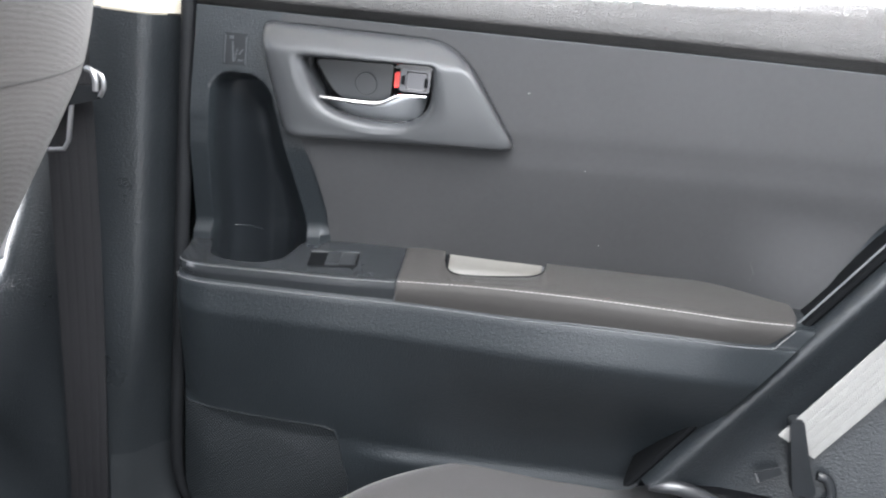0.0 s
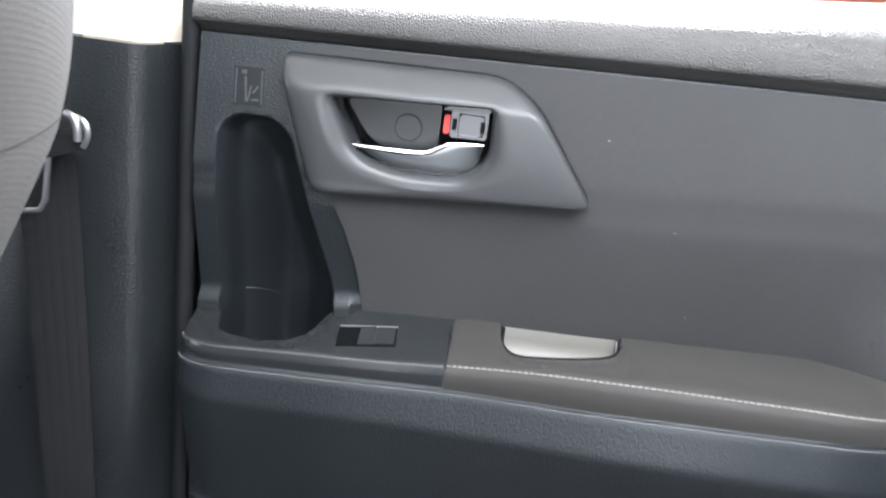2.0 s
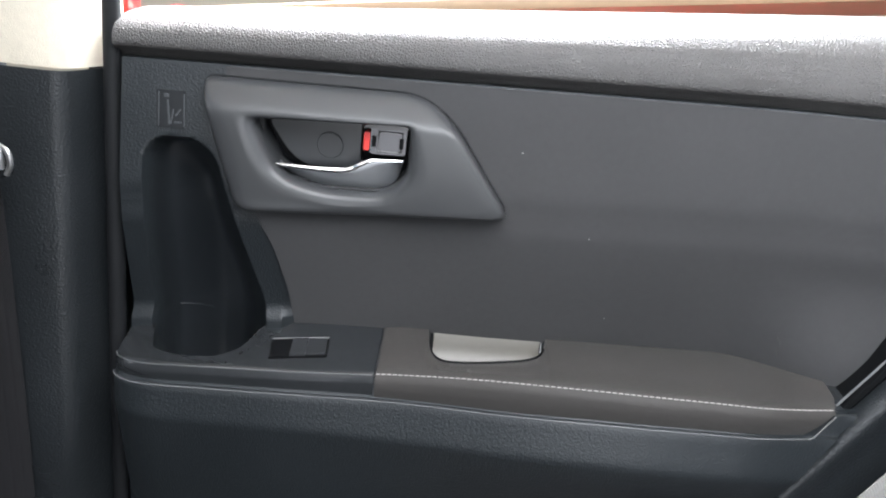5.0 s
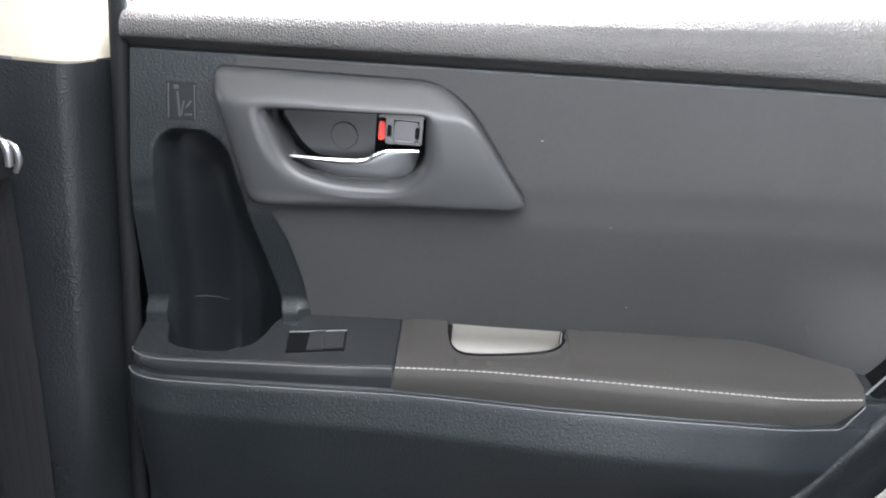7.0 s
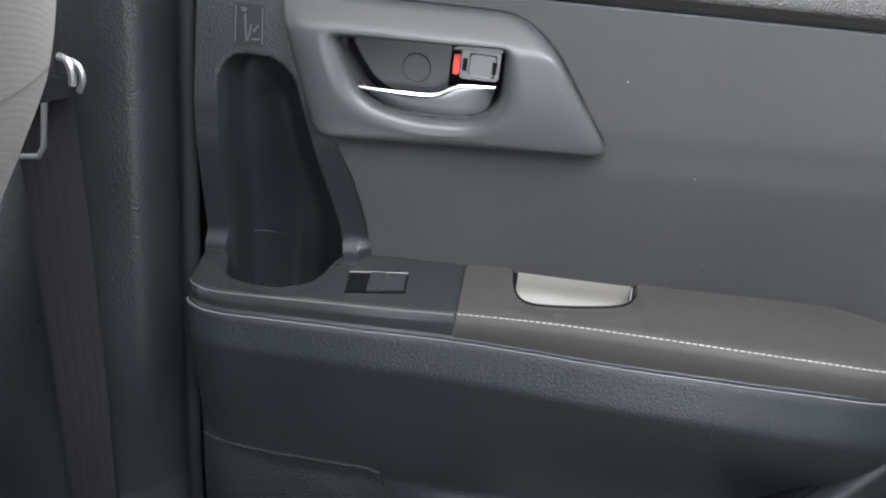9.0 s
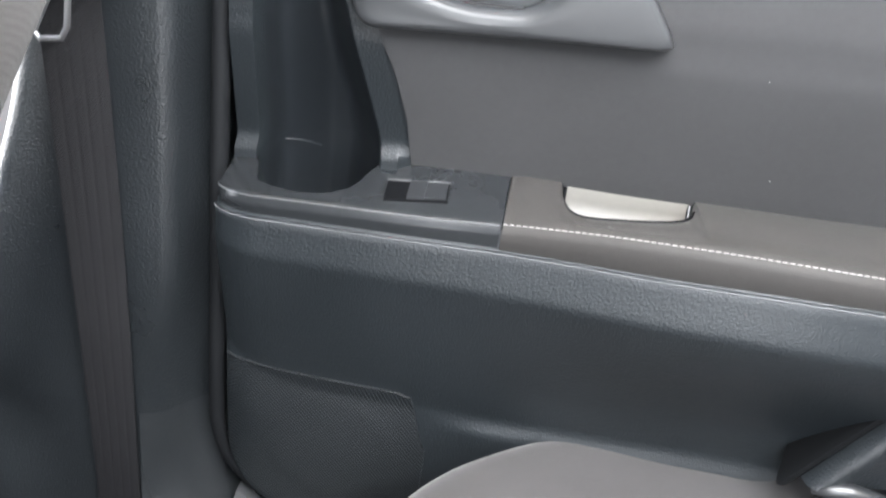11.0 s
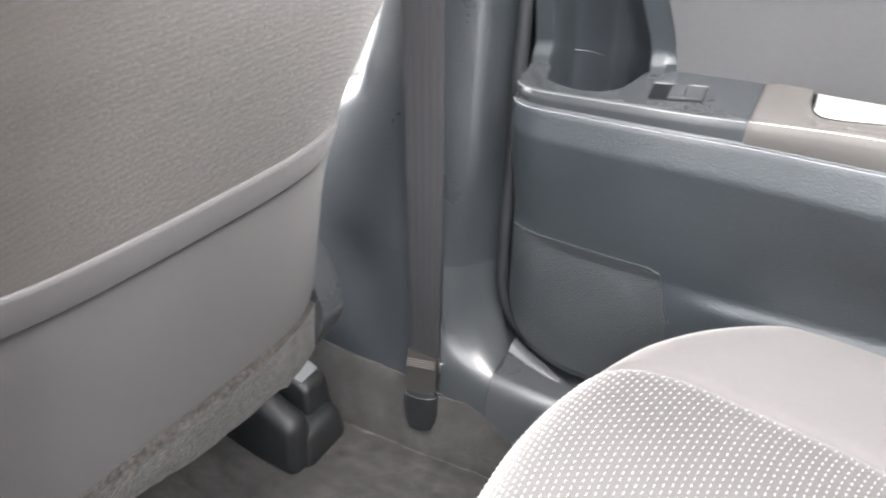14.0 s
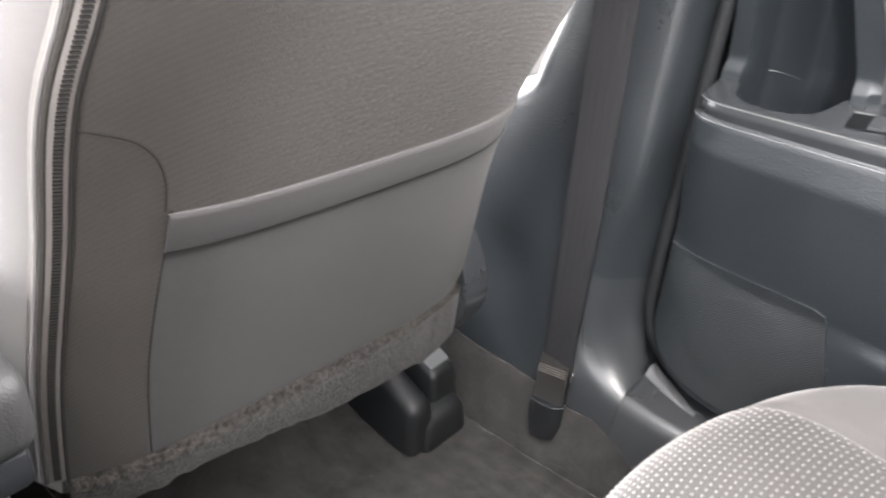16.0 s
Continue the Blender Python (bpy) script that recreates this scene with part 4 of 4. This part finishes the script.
part("seat_insert", loft([cushion_section(y) for y in ys_in]), SEAT, seat, "grey woven cloth with rows of white dashes")
ys_out = [lerp(0.6945, 0.880, i / 50) for i in range(51)]
part("side_bolster", rim(loft([cushion_section(y) for y in ys_out]), (0, 0.0, -0.01)), BOLSTER, seat, "plain smooth grey cloth bolster")
# rows of white dashes woven into the cloth
verts, faces = [], []
PITCH_Y, PITCH_S = 0.0038, 0.0130
yk, row_count = 0.688, 0
while yk > 0.20:
    sec = cushion_section(yk)
    sec_b = cushion_section(yk - 0.0032)
    run, target = 0.0, (row_count % 2) * PITCH_S / 2
    for (p, q), (p2, q2) in zip(zip(sec[4:], sec[5:]), zip(sec_b[4:], sec_b[5:])):
        p, q, p2, q2 = Vector(p), Vector(q), Vector(p2), Vector(q2)
        seg = (q - p).length
        while target <= run + seg:
            t = (target - run) / seg
            a, b = p.lerp(q, t), p2.lerp(q2, t)
            along = (q - p).normalized()
            nrm = along.cross(b - a).normalized()
            if nrm.z < 0 or (abs(nrm.z) < 0.2 and nrm.x > 0):
                nrm = -nrm
            w = along * 0.00040
            base = len(verts)
            e = (b - a)
            for u, v, h in ((0, -1, 0.0001), (1, -1, 0.0001), (1, 1, 0.0001), (0, 1, 0.0001), (0.15, -0.5, 0.0009), (0.85, -0.5, 0.0009), (0.85, 0.5, 0.0009), (0.15, 0.5, 0.0009)):
                verts.append(a + e * u + w * v + nrm * h)
            faces += [tuple(base + i for i in f) for f in ((4, 5, 6, 7), (0, 1, 5, 4), (1, 2, 6, 5), (2, 3, 7, 6), (3, 0, 4, 7))]
            target += PITCH_S
        run += seg
    yk -= PITCH_Y
    row_count += 1
me = bpy.data.meshes.new("white_dashes")
me.from_pydata([v - Vector(seat.location) for v in verts], [], faces)
me.materials.append(DASH)
ob = new("white_dashes", me)
ob.parent = seat
ob.name = "woven_dash_pattern"
tagged(ob, "rows of small white woven dashes", kind="stuff")

# rear backrest, behind the camera's right
rows = []
for i in range(24):
    y = lerp(-0.55, 0.76, i / 23)
    side = sm(0.60, 0.76, y)
    rows.append([(0.36 + 0.04 * side, y, 0.24), (0.345 + 0.05 * side, y, 0.30), (0.35 + 0.05 * side, y, 0.36), (0.40 + 0.04 * side, y, 0.55), (0.46 + 0.03 * side, y, 0.78), (0.50, y, 0.83), (0.58, y, 0.83), (0.60, y, 0.3)])
part("back_cushion", rim(loft(rows), (0.1, 0, 0)), SEAT, seat, "grey cloth rear backrest")

# ---------------------------------------------------------------- rear pillar trim and rear belt
rows = []
for i in range(40):
    c = EDGE_FOOT + BODY_UP * lerp(-0.20, 0.80, i / 39)
    rows.append([c + BODY_NO * u + Vector((0, y, 0)) for u, y in ((-0.003, 0.93), (-0.0025, 0.87), (-0.002, 0.82), (-0.001, 0.800), (0.0005, 0.792), (0.003, 0.7872), (0.0065, 0.7850), (0.011, 0.7855), (0.018, 0.788), (0.030, 0.7935), (0.045, 0.7975), (0.06, 0.798), (0.085, 0.792), (0.11, 0.783), (0.135, 0.770), (0.16, 0.755), (0.19, 0.740), (0.25, 0.725), (0.40, 0.70))])
bm = loft(rows)
cut(bm, (0.150, 0.8, 0.352), (0.10, 0, -1))
tagged(part("rear_pillar_trim", rim(bm, (0, 0.05, 0.004)), PILLAR), "black grained plastic trim over the wheel arch", "pillar trim", kind="structure")

strip = [EDGE_FOOT + BODY_UP * lerp(-0.03, 0.62, i / 20) for i in range(21)]
bm = loft([[c + BODY_NO * u + Vector((0, y, 0)) for u, y in ((-0.001, 0.88), (-0.001, 0.806), (-0.002, 0.8015), (-0.005, 0.7990), (-0.009, 0.7995), (-0.0100, 0.802), (-0.0104, 0.807), (-0.0090, 0.835))] for c in strip])
cut(bm, (0.12, 0.80, 0.340), (0.15, 0.45, -1))
tagged(part("rear_door_seal", bm, SEAL), "black rubber seal along the slanted door edge", "door seal", kind="structure")
# The seal's edge highlight, drawn as a pale lip.
lip = [EDGE_FOOT + BODY_UP * lerp(0.205, 0.62, i / 12) - BODY_NO * 0.0125 + Vector((0, 0.8035, 0)) for i in range(13)]
tagged(part("seal_lip", tube(lip, 0.0011, 8), EDGE), "lip of the slanted door seal, pale as its highlight", "door seal", kind="structure")
foot = curve_points([(0.134, 0.791, 0.3465), (0.144, 0.787, 0.3525), (0.158, 0.786, 0.3555), (0.176, 0.786, 0.3530), (0.196, 0.786, 0.3470), (0.212, 0.786, 0.3405), (0.221, 0.788, 0.3360)], 30)
tagged(part("rear_trim_foot", tube(foot, lambda t: 0.0012 + 0.0068 * math.sqrt(math.sin(math.pi * min(0.985, max(0.015, t)))), 14), SILL), "smooth rounded foot of the wheel arch trim", "pillar trim", kind="structure")

rb = thing("rear_seat_belt", (0.28, 0.775, 0.40), "light grey rear seat belt with a black buckle tongue", "seat belt")
p = curve_points([(0.260, 0.779, 0.428), (0.347, 0.7615, 0.5925), (0.436, 0.744, 0.76), (0.510, 0.729, 0.90)], 24)
part("webbing", ribbon(p, (0.86, 0.1, -0.42), 0.049, 0.0018, 5), WEBBING_GREY, rb, "light grey ribbed webbing")
bm = prism(rounded([(0.244, 0.458), (0.256, 0.462), (0.274, 0.415), (0.288, 0.384), (0.282, 0.372), (0.266, 0.380)], [0.005] * 6), lambda u, v, d: (u, 0.770 + d, v), 0.013, 0.004, 3)
tongue = part("tongue_body", bm, GLOSS, rb, "black plastic tongue body")
part("tongue_loop", tube(curve_points([(0.272, 0.768, 0.377), (0.288, 0.764, 0.372), (0.300, 0.766, 0.386), (0.294, 0.770, 0.402), (0.284, 0.772, 0.404)], 16), 0.0052, 10), GLOSS, tongue)
part("metal_plate", prism([(0.228, 0.393), (0.250, 0.403), (0.254, 0.396), (0.233, 0.383)], lambda u, v, d: (u, 0.777 + d, v), 0.0025, 0.0006), GLOSS, tongue, "dark metal tongue plate")
part("plate_edge", tube([(0.2285, 0.7768, 0.3925), (0.2335, 0.7768, 0.3835)], 0.0009, 6), TIP, tongue, "bright edge of the tongue plate")

# ---------------------------------------------------------------- front belt
fb = thing("front_seat_belt", (-0.49, 0.815, -0.02), "black front seat belt hanging along the pillar", "seat belt")
p = curve_points([(-0.488, 0.8235, 0.075), (-0.489, 0.8235, 0.12), (-0.493, 0.823, 0.29), (-0.497, 0.821, 0.45), (-0.5025, 0.819, 0.60), (-0.507, 0.815, 0.70), (-0.510, 0.81, 0.80), (-0.51, 0.80, 1.05)], 40)
part("webbing", ribbon(p, lambda t: (1, 0.55 * sm(0.15, 0.55, t), 0), 0.047, 0.0018, 5), WEBBING, fb, "black ribbed webbing")
p = curve_points([(-0.4875, 0.8190, 0.10), (-0.4875, 0.8165, 0.085), (-0.487, 0.814, 0.04), (-0.486, 0.812, 0.022)], 10)
part("folded_end", ribbon(p, (1, 0.05, 0.22), 0.047, 0.0045), FOLD, fb, "folded and sewn webbing end")
for k in range(4):
    z = 0.079 + 0.004 * k
    part("sewn_line", tube([(-0.509, 0.8118, z - 0.004), (-0.466, 0.8125, z + 0.0055)], 0.0005, 5), SEWN, fb, "pale sewn line")
rows = []
for i in range(14):
    t = i / 13
    w = 0.026 - 0.010 * max(0, t - 0.55) ** 1.2 * 2
    zc = lerp(0.034, -0.030, t)
    rows.append([(-0.485 + w * math.cos(a), 0.812 + 0.0115 * math.sin(a) * (1 - 0.4 * t), zc + 0.006 * math.cos(a) * 0.8) for a in [2 * math.pi * k / 20 for k in range(20)]])
bm = loft(rows, close_v=True)
bmesh.ops.holes_fill(bm, edges=[e for e in bm.edges if e.is_boundary])
boot = part("anchor_boot", bm, RAIL, fb, "black plastic boot over the belt anchor")
part("anchor_edge", tube([(-0.485 + 0.0262 * math.cos(a), 0.812 + 0.012 * math.sin(a), 0.034 + 0.0052 * math.cos(a)) for a in [2 * math.pi * k / 24 for k in range(25)]], 0.0010, 6), GLOSS, boot)
part("metal_pin", box(-0.4625, -0.4585, 0.816, 0.822, 0.078, 0.094, 0.001), CHROME, fb, "small bright metal pin")
# tongue resting on the webbing
tg = part("tongue", prism(rounded([(-0.548, 0.664), (-0.492, 0.674), (-0.464, 0.676), (-0.462, 0.664), (-0.490, 0.654), (-0.548, 0.640)], [0.005] * 6), lambda u, v, d: (u, 0.795 + d, v), 0.016, 0.004), GLOSS, fb, "black plastic belt tongue")
part("tongue_tip", tube(curve_points([(-0.474, 0.796, 0.692), (-0.467, 0.794, 0.690), (-0.463, 0.793, 0.682), (-0.463, 0.793, 0.672)], 10), 0.0030, 10), TIP, tg, "bright metal tip")
part("tongue_tip", tube(curve_points([(-0.466, 0.797, 0.690), (-0.458, 0.795, 0.686), (-0.456, 0.795, 0.676), (-0.460, 0.796, 0.667)], 10), 0.0024, 10), TIP, tg, "bright metal tip")
part("tongue_frame", tube([(-0.490, 0.798, 0.656), (-0.494, 0.798, 0.618), (-0.499, 0.798, 0.609), (-0.516, 0.798, 0.606), (-0.520, 0.798, 0.612), (-0.506, 0.798, 0.640)], 0.0024, 8), TIP, tg, "bright metal frame of the tongue")

# ---------------------------------------------------------------- front seat
def seat_x(y, z):
    """The rear face of the front seat's backrest."""
    x = interp(z, (0.20, -0.520), (0.325, -0.480), (0.53, -0.434), (0.66, -0.400), (0.80, -0.372), (1.0, -0.35))
    x -= 0.030 * (abs(y - 0.397) / seat_half(z, 1 if y > 0.397 else -1)) ** 4
    return x


def seat_half(z, side=1):
    """Half the backrest's width, on the door side (1) and the console side (-1)."""
    if side > 0:
        return smooth_interp(z, (0.28, 0.228), (0.34, 0.225), (0.40, 0.217), (0.48, 0.210), (0.54, 0.222), (0.61, 0.252), (0.66, 0.275), (0.71, 0.298), (0.78, 0.292), (0.88, 0.25))
    return smooth_interp(z, (0.28, 0.197), (0.42, 0.195), (0.53, 0.184), (0.62, 0.177), (0.68, 0.160), (0.74, 0.15), (0.80, 0.15), (0.88, 0.15))


fs = thing("driver_seat", (-0.55, 0.405, -0.07), "grey cloth front car seat seen from behind, with back pocket", "car seat")
MID = 0.397
rows = []
for i in range(50):
    z = lerp(0.31, 0.86, i / 49)
    ring = []
    for k in range(41):
        u = lerp(-1, 1, k / 40)
        y = MID + seat_half(z, u) * u
        ring.append((seat_x(y, z), y, z))
    for s in (0.25, 0.5, 0.8, 1.0):
        h = seat_half(z, 1)
        ring.append((seat_x(MID + h, z) - 0.19 * s - 0.01, MID + h + 0.020 * math.sin(math.pi * s * 0.62), z))
    for s in (1.0, 0.8, 0.5, 0.25):
        h = seat_half(z, -1)
        ring.append((seat_x(MID + h, z) - 0.19 * s - 0.01, MID - h - 0.035 * math.sin(math.pi * s * 0.62), z))
    rows.append(ring)
bm = loft(rows, close_v=True)
bmesh.ops.holes_fill(bm, edges=[e for e in bm.edges if e.is_boundary])
# Console-side faces take the paler bolster cloth to look brightly lit.
for fc in bm.faces:
    c = fc.calc_center_median()
    fc.material_index = 1 if c.y < MID - seat_half(c.z, -1) - 0.003 and c.x < seat_x(MID - seat_half(c.z, -1), c.z) - 0.002 else 0
shell = part("backrest", bm, SEAT_BACK, fs, "grey woven cloth backrest, its smooth console side paled for daylight")
shell.data.materials.append(BOLSTER)


def on_back(u, z, off):
    y = MID + seat_half(z, u) * u
    return (seat_x(y, z) + off, y, z)


# pocket panel and its hem
def pocket_foot(u):
    """The lower edge of the back pocket."""
    return smooth_interp(u, (-1.0, 0.330), (-0.74, 0.334), (-0.4, 0.338), (0.14, 0.331), (0.6, 0.321), (1.0, 0.303))


rows = [[on_back(lerp(-0.74, 0.97, k / 40), lerp(pocket_foot(lerp(-0.74, 0.97, k / 40)), 0.522 + 0.004 * (1 - k / 40), j / 20), 0.0002 + 0.0012 * sm(0, 5, k)) for k in range(41)] for j in range(21)]
part("back_pocket", rim(loft(rows), (-0.001, 0, 0)), POCKET, fs, "smooth grey cloth back pocket")
rows = []
for k in range(41):
    t = k / 40
    u = lerp(-0.74, 0.97, t)
    z0, z1 = lerp(0.522, 0.500, t), lerp(0.549, 0.528, t)
    f = 1 - 0.75 * sm(0.86, 0.97, u)
    rows.append([on_back(u, z0 - 0.0005, 0.0018), on_back(u, z0, 0.0034 * f), on_back(u, z0 + 0.002, 0.0042 * f), on_back(u, lerp(z0, z1, 0.5), 0.0046 * f), on_back(u, z1 - 0.004, 0.0052 * f), on_back(u, z1 - 0.0015, 0.0050 * f), on_back(u, z1, 0.0038 * f), on_back(u, z1 - 0.001, 0.001)])
part("pocket_hem", rim(loft(rows), (-0.002, 0, 0)), POCKET, fs, "folded hem of the back pocket")
part("hem_seam", tube([on_back(lerp(-0.74, 0.96, j / 40), lerp(0.5212, 0.4992, j / 40), 0.0022) for j in range(41)], 0.0011, 6), SEAM, fs)
part("pocket_seam", tube([on_back(-0.72 - 0.02 * math.sin(j / 20 * 3), lerp(0.334, 0.55, j / 20), -0.0002) for j in range(21)], 0.0008, 6), SEAM, fs)
arc = [on_back(u, z, 0.0004) for u, z in ((-0.74, 0.55), (-0.745, 0.568), (-0.775, 0.585), (-0.83, 0.597), (-0.90, 0.603), (-0.985, 0.607))]
part("arc_seam", tube([p - Vector((0.0008, 0, 0)) for p in curve_points(arc, 30)], 0.0009, 6), SEAM, fs)
part("cross_seam", tube([on_back(lerp(-0.99, 0.995, j / 40), 0.712, -0.0008) for j in range(41)], 0.0012, 6), SEAM, fs)
# zip down the inboard edge
def zip_at(z, u, v):
    c = Vector(on_back(-1.0, z, 0))
    return c + Vector((u, v, 0))


rows = []
for j in range(60):
    z = lerp(0.33, 0.84, j / 59)
    rows.append([zip_at(z, -0.001, 0.005), zip_at(z, 0.0035, 0.001), zip_at(z, 0.0015, -0.004), zip_at(z, -0.002, -0.0075), zip_at(z, -0.007, -0.0100), zip_at(z, -0.016, -0.010)])
zp = part("zip_tape", loft(rows), ZIPPER, fs, "dark ribbed zip along the seat edge")
for u, v, r, mt in ((0.0030, 0.0030, 0.0016, SEAM), (-0.0030, -0.0088, 0.0017, SEAT_BACK), (-0.0065, -0.0110, 0.0014, BOLSTER)):
    part("zip_cord", tube([zip_at(lerp(0.33, 0.84, j / 59), u, v) for j in range(60)], r, 6), mt, zp)
tooth = bmesh.new()
ring = [tooth.verts.new((u, v, w)) for w in (-0.0006, 0.0006) for u, v in ((0.0024, -0.0012), (0.0004, -0.0052), (0.0022, -0.0060), (0.0044, -0.0016))]
for f in ((0, 1, 2, 3), (7, 6, 5, 4), (0, 4, 5, 1), (1, 5, 6, 2), (2, 6, 7, 3), (3, 7, 4, 0)):
    tooth.faces.new([ring[k] for k in f])
tooth_me = bpy.data.meshes.new("zip_tooth")
tooth.to_mesh(tooth_me)
tooth.free()
tooth_me.materials.append(SEAM)
for j in range(220):
    ob = new("zip_tooth", tooth_me)
    ob.parent = zp
    ob.location = zip_at(lerp(0.335, 0.835, j / 219), 0, 0) - Vector(fs.location)
# felt flap under the pocket
rows = []
for k in range(61):
    u = lerp(-0.99, 0.97, k / 60)
    z0 = pocket_foot(u)
    wob = 0.006 * noise.noise((u * 5, 1, 2)) + 0.003 * noise.noise((u * 17, 4, 2))
    low = z0 - lerp(0.046, 0.068, sm(-0.7, 0.4, u)) + wob
    edge = Vector(on_back(u, max(low, 0.30), 0))
    row = [on_back(u, lerp(z0, max(low, 0.30), s), 0.002 + 0.006 * sm(0, 0.35, s) + wob * 0.35 * s) for s in (0, 0.06, 0.15, 0.3, 0.5, 0.75)]
    row += [(edge.x + 0.005 + wob * 0.4, edge.y, low + 0.004), (edge.x + 0.001, edge.y, low - 0.001), (edge.x - 0.012, edge.y, low - 0.002), (edge.x - 0.07, edge.y, low - 0.004)]
    rows.append(row)
part("felt_flap", rim(loft(rows), (-0.003, 0, -0.003)), FLAP, fs, "grey felt flap below the backrest")
# seat base and its covers
part("seat_base", box(-1.06, -0.74, 0.20, 0.60, 0.10, 0.27, 0.03, 3), DEEP, fs, "dark underside of the seat")
part("hinge_cover", prism(rounded([(-0.66, 0.40), (-0.52, 0.36), (-0.49, 0.28), (-0.54, 0.20), (-0.66, 0.18)], [0.03] * 5), lambda u, v, d: (u, 0.618 + d, v), 0.035, 0.012, 3), GLOSS, fs, "dark plastic hinge cover")
def rail_block(name, x0, x1, y0, y1, z0, z1, rise, r, parent, label=""):
    """A rounded block of the rail cover; its top climbs by rise towards the front of the car."""
    b = box(x0, x1, y0, y1, z0, z1)
    for v in b.verts:
        if v.co.z > z1 - 0.001:
            v.co.z += rise * (x1 - v.co.x) / (x1 - x0)
            v.co.y += 0.010 if v.co.y < (y0 + y1) / 2 else -0.006
            v.co.x -= 0.010 if v.co.x > (x0 + x1) / 2 else 0
    return part(name, bevel(b, r, 4), RAIL, parent, label)


rail = rail_block("rail_cover", -0.84, -0.606, 0.678, 0.738, -0.090, -0.004, 0.085, 0.018, fs, "black plastic seat rail cover")
rail_block("cover_step", -0.74, -0.598, 0.700, 0.798, -0.090, -0.030, 0.010, 0.016, rail)
rail_block("cover_hook", -0.74, -0.626, 0.738, 0.802, -0.060, 0.014, 0.038, 0.010, rail)
# Pale colour of the cap stands for light on its top.
part("rail_cap", prism(rounded([(-0.690, 0.752), (-0.690, 0.792), (-0.648, 0.792), (-0.648, 0.752)], [0.004] * 4), lambda u, v, d: (u, v, 0.0165 - 0.335 * (u + 0.634) - d), 0.003, 0.001), EDGE, rail, "glossy cap of the rail cover, paled for its lit top")
for y in (0.74, 0.25):
    part("rail", box(-1.15, -0.66, y - 0.018, y + 0.018, -0.075, -0.03, 0.004), GLOSS, fs, "dark steel seat rail")
part("support", box(-1.10, -0.90, 0.23, 0.72, -0.03, 0.11, 0.01), DEEP, fs)

copy_thing(fs, pose(-0.55, -0.30, -0.07))

# ---------------------------------------------------------------- centre console
cc = thing("centre_console", (-0.55, 0.06, -0.03), "black centre console with a stitched vinyl armrest lid", "console")
part("console_body", box(-1.15, -0.435, -0.055, 0.155, -0.02, 0.432, 0.02, 3), PLASTIC, cc)
lid = part("armrest_lid", box(-0.80, -0.402, -0.06, 0.166, 0.462, 0.513, 0.014, 4), VINYL, cc, "black stitched vinyl armrest lid")
for i in range(60):
    ob = new("stitch", st_me)
    ob.parent = lid
    ob.location = Vector((lerp(-0.74, -0.412, i / 59), 0.152, 0.5132)) - Vector(cc.location)
    ob.scale = (0.75, 0.7, 0.7)
part("lid_base", box(-0.81, -0.412, -0.055, 0.161, 0.434, 0.459, 0.006, 2), BLACK, cc, "smooth black rim under the lid")

# ---------------------------------------------------------------- the rest of the car and the yard
def shell_part(name, bm, mat, label, category):
    return tagged(part(name, bm, mat), label, category, kind="structure")


rows = [[(lerp(-0.75, 1.2, i / 40), lerp(-0.52, 0.64, j / 30), 1.235 + 0.03 * math.sin(math.pi * j / 30) - 0.04 * (i / 40 - 0.4) ** 2) for j in range(31)] for i in range(41)]
bm = loft(rows)
# Opening cut in the unseen roof to let the added overhead light in.
gone = [f for f in bm.faces if -0.43 < f.calc_center_median().x < 0.53 and -0.42 < f.calc_center_median().y < 0.54]
bmesh.ops.delete(bm, geom=gone, context="FACES")
shell_part("ceiling", rim(bm, (0, 0, 0.04)), HEADLINER, "unseen pale grey cloth headliner, left open for the added overhead light", "headliner")
shell_part("roof_rail_left", box(-0.75, 1.2, -0.60, -0.50, 1.17, 1.26, 0.02), HEADLINER, "pale grey roof side rail", "roof rail")
shell_part("roof_rail_right", box(-0.75, 1.2, 0.63, 0.86, 1.16, 1.26, 0.02), HEADLINER, "pale grey roof side rail", "roof rail")
shell_part("wall_left", box(-1.3, -0.45, -0.80, -0.74, -0.12, 0.16, 0.01), PLASTIC, "black plastic sill of the open front door", "side trim")
shell_part("wall_left_rear", box(0.36, 1.3, -0.80, -0.74, -0.12, 0.80, 0.01), PLASTIC, "black plastic side trim", "side trim")
shell_part("wall_front", box(-1.75, -1.30, -0.80, 0.86, -0.12, 0.70, 0.05), PLASTIC, "black plastic dashboard", "dashboard")
shell_part("wall_front_right", box(-1.30, -0.60, 0.865, 0.93, -0.12, 0.36, 0.01), PLASTIC, "black plastic front door sill", "side trim")
shell_part("wall_rear", box(0.62, 0.70, -0.80, 0.90, -0.1, 0.85, 0.02), FLAP, "grey felt behind the rear seat", "rear trim")
shell_part("rear_pillar_upper", box(0.55, 1.25, 0.72, 0.92, 0.78, 1.2, 0.03), BEIGE, "pale beige rear pillar trim", "pillar trim")

bm = bmesh.new()
bmesh.ops.create_grid(bm, x_segments=4, y_segments=4, size=400)
bmesh.ops.translate(bm, vec=(0, 0, -0.42), verts=bm.verts)
tagged(part("ground", bm, PAVING, smooth=False), "pale grey paved yard", "ground", kind="structure")
tagged(part("yard_wall", box(-9, 8, 4.6, 4.85, -0.42, 1.9, 0.02), WALL), "cream rendered yard wall", "wall", kind="structure")
